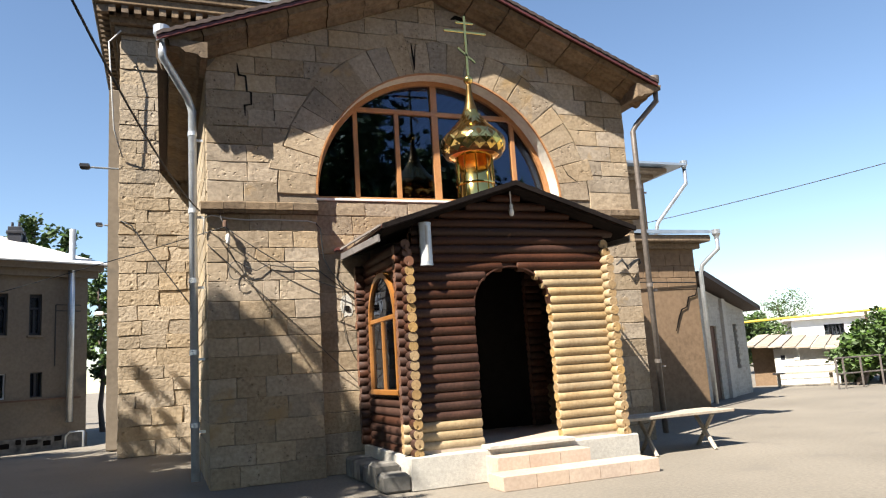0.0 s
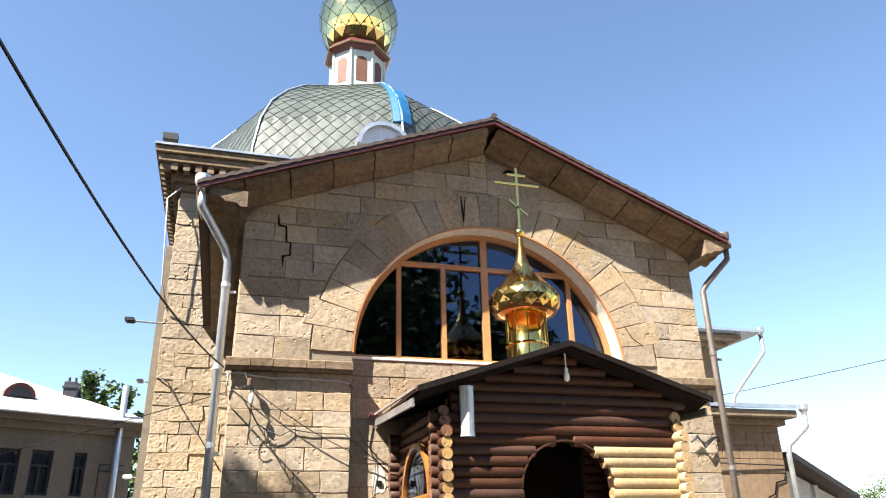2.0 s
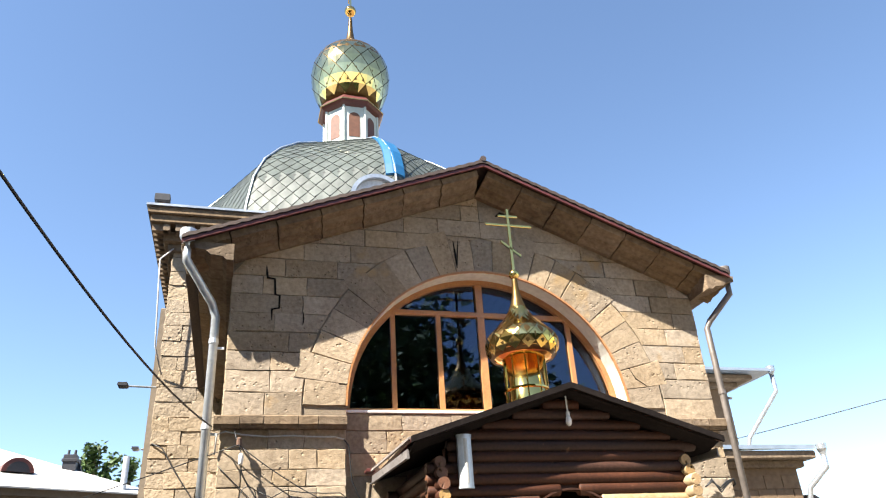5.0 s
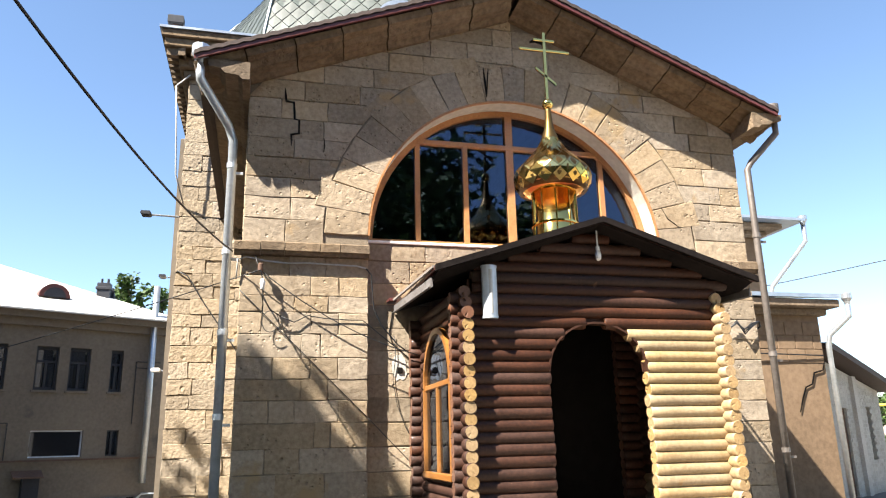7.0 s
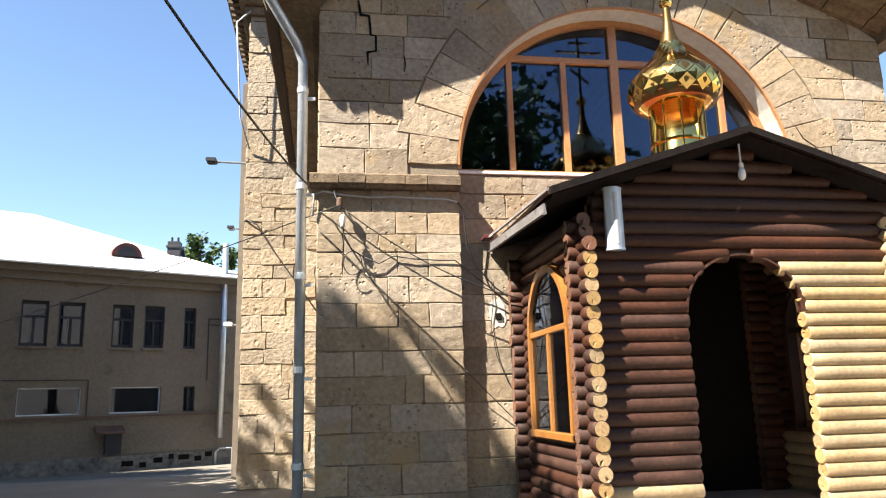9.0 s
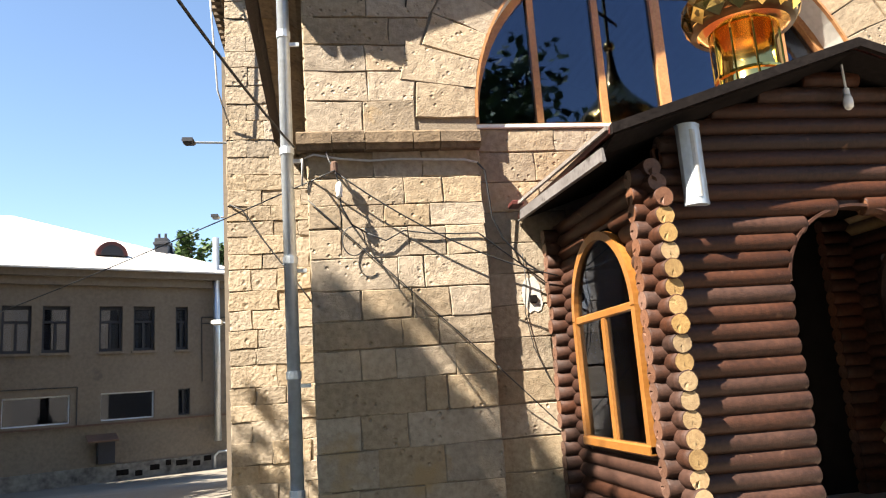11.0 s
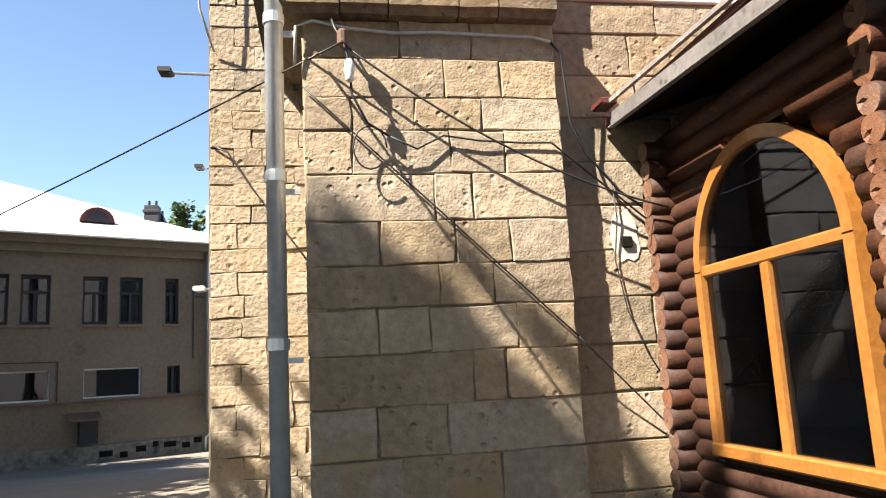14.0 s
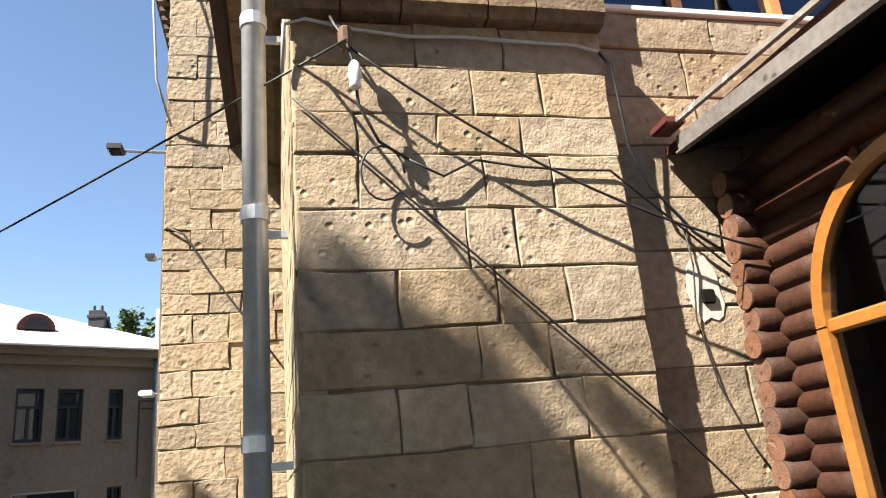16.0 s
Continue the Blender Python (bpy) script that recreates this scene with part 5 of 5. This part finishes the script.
    holed_wall(w, at(0, -deep, 0), U * S, Vector((0, 0, S)), N * S, length, high + deep, 0.4, [(p, q, r + deep, s + deep) for p, q, r, s in holes])
    for u in (0, length):
        w.add([at(u, -deep, 0), at(u, high, 0), at(u, high, -9), at(u, -deep, -9)], [(0, 1, 2, 3)])
    w.add([at(0, -deep, -9), at(0, high, -9), at(length, high, -9), at(length, -deep, -9)], [(0, 1, 2, 3)])
    part("wall", w, PLASTER_CREAM, b)

    def bar(u0, u1, v0, v1, n0, n1):
        pts = [at(u, v, n) for v in (v0, v1) for n in (n0, n1) for u in (u0, u1)]
        return Shape().add(pts, [(0, 2, 3, 1), (4, 5, 7, 6), (0, 1, 5, 4), (2, 6, 7, 3), (0, 4, 6, 2), (1, 3, 7, 5)])

    # Both floors are near-black, so the rooms behind the glass look unlit.
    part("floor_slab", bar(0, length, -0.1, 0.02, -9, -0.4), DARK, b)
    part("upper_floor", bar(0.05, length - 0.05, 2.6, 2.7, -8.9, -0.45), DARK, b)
    part("plinth", bar(-0.02, length, -deep, 0.3, 0.0, 0.05), PLINTH_GREY, b, "grey rubble plinth with dark patches")
    part("cornice", bar(-0.25, length, high - 0.32, high - 0.12, 0, 0.16), PLASTER_CREAM, b)
    part("cornice", bar(-0.35, length, high - 0.12, high + 0.06, 0, 0.34), PLASTER_CREAM, b)
    part("pipe_run", bar(0.2, length, 1.32, 1.37, 0.05, 0.12), RUST, b, "thin dark pipe along the wall")
    for a, c, v0, v1 in holes:
        e = 0.085 if v0 > 2 else 0.035
        mid = (a + c) / 2
        tone = WIN_DARK if v0 > 2 or c - a < 0.4 else CURTAIN
        win = part("window", bar(a, c, v0, v0 + e, -0.2, -0.1), tone, b)
        rails = [(a, c, v1 - e, v1), (a, a + e * 0.7, v0 + e, v1 - e), (c - e * 0.7, c, v0 + e, v1 - e)]
        if v0 > 2:
            rails += [(a + e * 0.7, c - e * 0.7, v0 + 0.76, v0 + 0.82), (mid - 0.03, mid + 0.03, v0 + e, v0 + 0.76)]
        elif c - a < 0.4:
            rails.append((mid - 0.03, mid + 0.03, v0 + e, v1 - e))
        for q in rails:
            part("frame_rail", bar(*q, -0.2, -0.1), tone, win)
        part("pane", bar(a + 0.03, c - 0.03, v0 + 0.03, v1 - 0.03, -0.16, -0.15), PANE, win)
        # Dark sheet added behind the lower panes in place of room shade.
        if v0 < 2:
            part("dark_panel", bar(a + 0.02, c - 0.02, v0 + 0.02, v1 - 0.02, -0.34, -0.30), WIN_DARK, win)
        if v0 > 2:
            part("curtain", bar(a + 0.05, mid - 0.06, v0 + 0.08, v0 + 0.74, -0.3, -0.29), CURTAIN, win)
            part("curtain", bar(mid + 0.08, c - 0.05, v0 + 0.08, v0 + 0.74, -0.3, -0.29), CURTAIN, win)
            part("curtain", bar(a + 0.08, c - 0.08, v0 + 0.84, v1 - 0.07, -0.3, -0.29), CURTAIN, win)
            part("sill", bar(a - 0.05, c + 0.05, v0 - 0.06, v0, -0.02, 0.07), PLASTER_CREAM, win)
    r = Shape()
    ridge_v, ridge_n = high + 2.5, -4.6
    v = [at(-0.5, high + 0.04, 0.5), at(length, high + 0.04, 0.5), at(length, ridge_v, ridge_n), at(5.2, ridge_v, ridge_n), at(-0.5, high + 0.04, -9.6), at(length, high + 0.04, -9.6)]
    r.add(v + [p + Vector((0, 0, 0.06)) for p in v], [(0, 1, 2, 3), (6, 9, 8, 7), (0, 3, 4), (6, 10, 9), (3, 2, 5, 4), (9, 10, 11, 8), (0, 6, 7, 1), (0, 4, 10, 6)])
    part("roof", r, ROOF_PALE, b, "sun-bleached pale slate roof")
    for u in (3.2, 14):
        c = at(u, high + 0.64, -0.7)
        arch = Shape()
        pts = [(0.42 * math.cos(t), 0.42 * math.sin(t)) for t in (math.pi * k / 12 for k in range(13))]
        for d in (0.15, -1.6):
            arch.v += [c + (U * p[0] + Vector((0, 0, p[1] * 0.95)) + N * d) * S for p in pts]
        arch.f = [tuple(range(13)), tuple(range(25, 12, -1))] + [(i, i + 1, 14 + i, 13 + i) for i in range(12)]
        arch.m = [0] * len(arch.f)
        dm = part("dormer", arch, MAROON, b, "half-round brown roof dormer")
        hole = Shape()
        hole.v = [c + (U * p[0] * 0.7 + Vector((0, 0, p[1] * 0.68)) + N * d) * S for d in (0.16, 0.19) for p in pts]
        hole.f = [tuple(range(13, 26)), tuple(range(12, -1, -1))] + [(i, i + 1, 14 + i, 13 + i) for i in range(12)]
        hole.m = [0] * len(hole.f)
        part("dormer_pane", hole, WIN_DARK, dm)
    for u, n, w, top in ((1.62, -2.0, 0.26, 0.75), (1.36, -2.2, 0.16, 0.42)):
        c = at(u, high + 0.85, n + 0.6)
        stack = Shape().box(c.x - w, c.x + w, c.y - w, c.y + w, c.z - 0.8, c.z + top, bevel=0.02)
        stack.box(c.x - w - 0.05, c.x + w + 0.05, c.y - w - 0.05, c.y + w + 0.05, c.z + top - 0.3, c.z + top - 0.18, bevel=0.02)
        for o in (-0.5, 0.5):
            stack.lathe(c.x + o * w, c.y, [(0.06, c.z + top - 0.02), (0.05, c.z + top + 0.22)], 8)
        part("chimney", stack, WIN_DARK, b, "sooty dark brick chimney with two pots")
    q = at(0.55, 0, 0.2)
    part("flue", Shape().tube([(q.x, q.y, 0.1), (q.x, q.y, at(0, 6.4, 0).z)], 0.13, 12), ZINC, b, "tall zinc flue pipe on the wall", smooth=True)
    cab = part("meter_cabinet", bar(3.22, 3.62, 0.36, 0.9, 0.0, 0.22), WIN_DARK, b, "dark metal cabinet under a sloping hood")
    hood = [at(3.16 + 0.72 * i, 1.06 - 0.16 * j, 0.36 * j) for i in (0, 1) for j in (0, 1)]
    part("hood", Shape().add(hood + [p + Vector((0, 0, 0.06)) for p in hood], [(0, 1, 3, 2), (4, 6, 7, 5), (0, 4, 5, 1), (2, 3, 7, 6), (1, 5, 7, 3), (0, 2, 6, 4)]), RUST, cab, "rusty sheet hood")
    for u0, u1, v in ((4.1, 6.2, 2.32), (0.2, 0.9, 4.1), (0.2, 0.9, 3.92)):
        part("wall_cable", bar(u0, u1, v - 0.012, v + 0.012, 0.01, 0.03), CABLE, b)
    for u, v0, v1 in ((4.1, 1.34, 2.32), (0.92, 2.3, 4.1)):
        part("wall_cable", bar(u - 0.012, u + 0.012, v0, v1, 0.01, 0.03), CABLE, b)
    # Raised near-black slabs that paint the shade of hollows in the plinth.
    for k, (u, w, v) in enumerate(((2.2, 0.24, 0.12), (1.85, 0.14, 0.2), (1.5, 0.3, 0.16), (1.1, 0.2, 0.1), (2.6, 0.18, 0.02), (3.0, 0.3, 0.08), (0.8, 0.2, 0.2))):
        part("plinth_hollow", bar(u - w / 2, u + w / 2, v - 0.06, v + 0.08, 0.05, 0.062), DARK, b)
    q = at(0.42, 0, 0.3)
    part("gas_riser", Shape().tube([(q.x - 0.35, q.y, q.z - 0.4), (q.x - 0.35, q.y, q.z + 0.35), (q.x - 0.2, q.y, q.z + 0.5), (q.x + 0.3, q.y, q.z + 0.5), (q.x + 0.3, q.y, q.z - 0.4)], 0.05, 8), ZINC, b, "bent grey pipe at the foot of the wall", smooth=True)
    return b


cream_building()


# ---- yard and houses beyond the annex ----
def bench():
    t = thing("plank_table", "low grey plank table on crossed legs beside the porch", "table", at=(7.0, 7.9, 0))
    for i in range(3):
        part("plank", Shape().box(6.25, 8.0, 7.62 + 0.19 * i, 7.62 + 0.19 * i + 0.18, 0.47, 0.51, bevel=0.006), PLANK, t)
    for x in (6.75, 7.7):
        part("leg", Shape().tube([(x - 0.1, 7.6, 0.0), (x + 0.05, 8.15, 0.47)], 0.03, 6), PLANK, t)
        part("leg", Shape().tube([(x + 0.1, 8.2, 0.0), (x - 0.05, 7.65, 0.47)], 0.03, 6), PLANK, t)


bench()
brick_house = thing("white_brick_shed", "white brick outbuilding with a sloping dark roof", "outbuilding", at=(15.5, 16.5, 0))
bw = Shape()
A, B = Vector((13.4, 14.55, 0)), Vector((17.1, 16.9, 0))
ub = (B - A).normalized()
nb2 = Vector((ub.y, -ub.x, 0))
L = (B - A).length
for j in range(34):
    top = lambda u: 3.05 - 0.16 * u
    z0 = 0.085 * j
    k = 0
    u = -0.12 if j % 2 else 0.0
    while u < L:
        a, b = max(u, 0), min(u + 0.252, L)
        u += 0.26
        if z0 + 0.077 > top(b) or b - a < 0.05:
            continue
        if (0.75 < (a + b) / 2 < 1.5 and z0 < 1.95) or (3.1 < (a + b) / 2 < 3.5 and 0.75 < z0 < 2.0):
            continue
        v = [A + ub * q + Vector((0, 0, z)) + nb2 * d for d in (0.012, -0.02) for q, z in ((a, z0), (b, z0), (b, z0 + 0.075), (a, z0 + 0.075))]
        bw.add(v, [(0, 1, 2, 3), (0, 4, 5, 1), (1, 5, 6, 2), (2, 6, 7, 3), (3, 7, 4, 0)])
tagged(part("bricks", bw, WHITE_BRICK, brick_house), kind="stuff")
core = Shape()
holed_wall(core, A, ub, UZ, nb2, L, 2.45, 0.3, [(0.75, 1.5, 0, 1.98), (3.1, 3.5, 0.75, 2.02)])
core.add([A + Vector((0, 0, 2.44)), B + Vector((0, 0, 2.44)), A + Vector((0, 0, 3.0)), A + Vector((0, 0, 2.44)) - nb2 * 0.3, B + Vector((0, 0, 2.44)) - nb2 * 0.3, A + Vector((0, 0, 3.0)) - nb2 * 0.3], [(0, 1, 2), (5, 4, 3), (0, 2, 5, 3), (1, 4, 5, 2)])
part("wall", core, CONCRETE, brick_house)
part("pilaster", Shape().add([A + ub * u + Vector((0, 0, z)) + nb2 * d for z in (0, 2.7) for d in (0, 0.1) for u in (1.95, 2.25)], [(0, 2, 3, 1), (4, 5, 7, 6), (0, 1, 5, 4), (2, 6, 7, 3), (0, 4, 6, 2), (1, 3, 7, 5)]), CONCRETE, brick_house)
part("door", Shape().add([A + ub * u + Vector((0, 0, z)) - nb2 * d for z in (0.02, 1.98) for d in (0.06, 0.12) for u in (0.75, 1.5)], [(0, 2, 3, 1), (4, 5, 7, 6), (0, 1, 5, 4), (2, 6, 7, 3), (0, 4, 6, 2), (1, 3, 7, 5)]), RUST, brick_house, "brown plank door")
part("window", Shape().add([A + ub * u + Vector((0, 0, z)) - nb2 * d for z in (0.75, 2.02) for d in (0.1, 0.14) for u in (3.1, 3.5)], [(0, 2, 3, 1), (4, 5, 7, 6), (0, 1, 5, 4), (2, 6, 7, 3), (0, 4, 6, 2), (1, 3, 7, 5)]), WIN_DARK, brick_house)
rt = [A - ub * 0.3 + nb2 * 0.4 + Vector((0, 0, 3.16)), B + ub * 0.5 + nb2 * 0.4 + Vector((0, 0, 2.42)), B + ub * 0.5 - nb2 * 4 + Vector((0, 0, 2.42)), A - ub * 0.3 - nb2 * 4 + Vector((0, 0, 3.16))]
part("roof", Shape().add(rt + [p + Vector((0, 0, 0.14)) for p in rt], [(3, 2, 1, 0), (4, 5, 6, 7), (0, 1, 5, 4), (1, 2, 6, 5), (2, 3, 7, 6), (3, 0, 4, 7)]), ROOF_DARK, brick_house, "dark board-edged roof")

# low whitewashed store with slate roof, bench and gas pipe
def slab(P, U, N, u0, u1, v0, v1, n0, n1, lift=0.0):
    P, U, N = Vector(P), Vector(U), Vector(N)
    pts = [P + U * u + N * n + Vector((0, 0, v + (lift if n == n0 else 0))) for v in (v0, v1) for n in (n0, n1) for u in (u0, u1)]
    return Shape().add(pts, [(0, 2, 3, 1), (4, 5, 7, 6), (0, 1, 5, 4), (2, 6, 7, 3), (0, 4, 6, 2), (1, 3, 7, 5)])


SP, SU = Vector((19.3, 19.3, 0)), Vector((0.6, -0.8, 0))
SN = Vector((-0.8, -0.6, 0))
store = thing("whitewashed_store", "low whitewashed store with a grey slate roof", "shed", at=(21, 18, 0))
part("wall", slab(SP, SU, SN, 0.85, 2.72, 0, 1.22, -3, 0), REVEAL, store, "rough whitewashed stone wall")
part("side_wall", slab(SP, SU, SN, 0.1, 0.83, 0, 1.3, -3, -0.4), PLASTER_TAN, store)
# Solid near-black slab in place of the shade inside the open end.
part("end_wall", slab(SP, SU, SN, 2.74, 3.5, 0, 1.1, -3, -0.5), DARK, store, "near-black slab standing for the shaded open end")
rs = random.Random(17)
for j in range(6):
    u = 0.86
    while u < 2.68:
        w = min(rs.uniform(0.16, 0.36), 2.71 - u)
        if w > 0.06 and not (0.95 < u < 1.25 and j == 4):
            part("stone", slab(SP, SU, SN, u + 0.008, u + w - 0.008, 0.02 + 0.2 * j, 0.205 + 0.2 * j - rs.uniform(0, 0.02), 0.0, rs.uniform(0.012, 0.03)), REVEAL, store)
        u += w
# The vent is a dark slab on the face, its depth shade painted.
part("vent_hole", slab(SP, SU, SN, 0.98, 1.18, 0.84, 0.99, 0.0, 0.014), WIN_DARK, store)
for k in range(9):
    u = -0.1 + 0.42 * k
    part("roof_sheet", slab(SP, SU, SN, u + 0.006, u + 0.414, 1.32 - 0.035 * k + rs.uniform(-0.012, 0.012), 1.37 - 0.035 * k, -3.2, 0.3 + rs.uniform(-0.05, 0.08), lift=0.4), PLANK, store)
wb = thing("yard_bench", "long grey plank bench on posts", "bench", at=(20, 17.5, 0))
part("seat", slab(SP, SU, SN, 0.9, 2.95, 0.40, 0.45, 0.8, 1.15), PLANK, wb)
for u in (1.0, 2.5):
    part("leg", slab(SP, SU, SN, u, u + 0.09, 0, 0.40, 0.92, 1.02), PLANK, wb)
rail = thing("pipe_railing", "low dark grey pipe railing beside the shrubs", "railing", at=(19.0, 14.9, 0))
for z in (0.42, 0.86):
    part("rail_bar", Shape().tube([(18.35, 14.95, z), (19.2, 14.98, z), (21.4, 15.0, z)], 0.024, 6), PIPE_DARK, rail)
for x in (18.35, 18.62, 19.3, 20.1, 20.9):
    part("post", Shape().tube([(x, 14.96, 0), (x, 14.96, 0.88)], 0.03, 6), PIPE_DARK, rail)
gas = thing("gas_pipe", "yellow gas pipe raised on posts", "pipe", at=(26, 22, 0))
part("pipe", Shape().tube([(20.6, 22.0, 1.9), (21.0, 21.6, 2.25), (21.8, 21.0, 2.3), (32, 14.5, 2.6)], 0.045, 8), YELLOW_PIPE, gas, smooth=True)
for k in (0.3, 0.75):
    p = Vector((21.8, 21.0, 2.3)).lerp(Vector((32, 14.5, 2.6)), k)
    part("post", Shape().tube([(p.x, p.y, 0), (p.x, p.y, p.z - 0.04)], 0.05, 8), RUST, gas)
far = thing("far_white_house", "distant white house with barred windows", "house", at=(56, 41, 0))
FP, FU = Vector((50, 46.5, 0)), Vector((0.75, -0.66, 0)).normalized()
FN = Vector((-0.66, -0.75, 0)).normalized()
fw = Shape()
WINS = ((2.4, 3.9), (6.0, 7.5), (10.5, 12))
holed_wall(fw, FP, FU, UZ, FN, 26, 3.3, 0.4, [(a, c, 1.7, 2.8) for a, c in WINS])
part("wall", fw, WHITE, far)
for a, c in WINS:
    s = slab(FP, FU, FN, a, c, 1.7, 1.78, -0.2, -0.1)
    for q in range(6):
        e = slab(FP, FU, FN, a + (c - a - 0.07) * q / 5, a + (c - a - 0.07) * q / 5 + 0.07, 1.7, 2.8, -0.2, -0.1)
        s.add(e.v, e.f)
    w = part("window", s, WIN_DARK, far)
    part("pane", slab(FP, FU, FN, a, c, 1.7, 2.8, -0.3, -0.29), PANE, w)
part("back_wall", slab(FP, FU, FN, 0, 26, 0, 3.3, -7, -6.7), WHITE, far)
part("roof", slab(FP, FU, FN, -0.5, 26.5, 3.3, 3.5, -7.5, 0.5), ROOF_PALE, far)


# ---- trees ----
def tree(x, y, height, spread, label, seed, trunk=0.16, low=0.3, leaves=2600, leaf=0.16, slim=1.0, name="tree", cat="tree", full=False):
    """A tapered trunk with limbs and a crown of small leaf clumps."""
    r = random.Random(seed)
    t = thing(name, label, cat, "trees round the yard", at=(x, y, 0))
    wood = Shape()
    top = Vector((x + r.uniform(-0.4, 0.4), y + r.uniform(-0.4, 0.4), height * 0.9))
    spine = [Vector((x, y, min(ground_height(x, y), 0) - 0.05)).lerp(top, k / 6) + Vector((r.uniform(-0.1, 0.1), r.uniform(-0.1, 0.1), 0)) * (k > 0) for k in range(7)]
    wood.tube(spine, [trunk * (1 - 0.13 * k) for k in range(7)], 9)
    tips = []
    for k in range(16):
        u = low + (0.95 - low) * k / 16
        base = spine[0].lerp(spine[-1], u)
        a = k * 2.4 + r.uniform(-0.4, 0.4)
        reach = spread * (0.45 + 0.55 * math.sin(math.pi * min(1, (u - low) / (1 - low) * 0.8 + 0.2))) * r.uniform(0.7, 1.05)
        tip = base + Vector((math.cos(a) * reach, math.sin(a) * reach, reach * r.uniform(0.35, 0.8) * slim))
        knee = base.lerp(tip, 0.5) + Vector((0, 0, -0.08 * reach))
        wood.tube([base, knee, tip], [trunk * 0.4, trunk * 0.25, 0.02], 6)
        tips += [(knee.lerp(tip, 0.4), reach * 0.32), (tip, reach * 0.36), (base.lerp(knee, 0.8), reach * 0.25)]
    tips.append((top, spread * 0.35))
    if full:
        for k in range(90):
            d = Vector((r.gauss(0, 1), r.gauss(0, 1), r.gauss(0, 1))).normalized() * r.uniform(0.35, 1.0)
            tips.append((Vector((x + d.x * spread, y + d.y * spread, height * 0.62 + d.z * height * 0.36)), spread * 0.36))
    part("trunk", wood, BARK, t)
    crown = Shape()
    for k in range(leaves):
        c, rad = tips[r.randrange(len(tips))]
        g3 = Vector((r.gauss(0, 1), r.gauss(0, 1), r.gauss(0, 0.8)))
        p = c + g3 * min(1.0, 1.9 / g3.length) * rad * 0.55
        d = Vector((r.uniform(-1, 1), r.uniform(-1, 1), r.uniform(-0.6, 0.6))).normalized()
        n = d.orthogonal().normalized()
        n.rotate(Matrix.Rotation(r.uniform(0, math.tau), 3, d))
        s = leaf * r.uniform(0.6, 1.3)
        q = d.cross(n)
        crown.add([p, p + d * s * 0.5 + n * s * 0.32 + q * s * 0.06, p + d * s, p + d * s * 0.5 - n * s * 0.32 + q * s * 0.06], [(0, 1, 2), (0, 2, 3)])
    part("crown", crown, LEAF, t)
    return t


tree(-5.0, 54, 13.2, 1.5, "tall slender poplar behind the cream building", 1, slim=1.6, leaves=2600, leaf=0.4)
tree(-6.1, 54.6, 12.4, 1.3, "slender poplar behind the cream building", 2, slim=1.6, leaves=2400, leaf=0.4)
tree(-7.2, 54, 14.3, 1.6, "tall dark poplar behind the cream building", 3, slim=1.6, leaves=2600, leaf=0.4)
tree(-2.4, 44, 8.6, 1.1, "dark slender tree between the buildings", 4, leaves=2000, leaf=0.3)
for i, (x, y, h, s) in enumerate(((28.0, 29, 3.0, 1.4), (30.2, 29.6, 2.8, 1.3), (20.3, 15.9, 1.5, 0.75), (21.6, 16.1, 1.9, 1.0), (23.2, 16.4, 2.2, 1.2), (60, 57, 6.5, 3.2))):
    tree(x, y, h, s, "leafy green shrub tree beyond the yard", 20 + i, low=0.15, leaves=3400, leaf=0.2)
# unseen shade trees on the near side of the yard, placed to shade wall and ground
tree(-7.85, 4.7, 13.0, 2.95, "broad leafy shade tree beside the church yard", 51, trunk=0.26, leaves=52000, leaf=0.34, full=True)
tree(-8.9, 9.9, 11.9, 3.3, "broad leafy shade tree beside the church yard", 52, trunk=0.26, leaves=24000, leaf=0.34, full=True)
tree(-5.6, 2.2, 9.6, 2.6, "young leafy shade tree beside the church yard", 54, trunk=0.18, leaves=18000, leaf=0.3, full=True)
tree(-5.8, -3.4, 12.0, 3.6, "broad leafy shade tree at the yard entrance", 53, trunk=0.26, leaves=16000, leaf=0.34, full=True)
# Also out of view: mirrored in the arched window and screening off sky light.
for i, (x, y, h) in enumerate(((-11, -6, 13), (-5, -11, 14), (1.5, -13, 13), (7.0, -11, 14.5), (13, -14, 12.5), (-14, 2, 13))):
    tree(x, y, h, 4.2, "large leafy tree across the street", 60 + i, trunk=0.28, leaves=13000, leaf=0.48, full=True)
# Unseen trees, added to keep sun off the cream building and its yard.
for i, (x, y, h) in enumerate(((-14.5, 24.0, 13.5), (-12.2, 19.5, 12.5), (-18.5, 20.5, 14), (-10.2, 15.8, 12.0))):
    tree(x, y, h, 3.4, "unseen tree added to shade the side yard", 80 + i, trunk=0.28, leaves=13000, leaf=0.46, full=True)
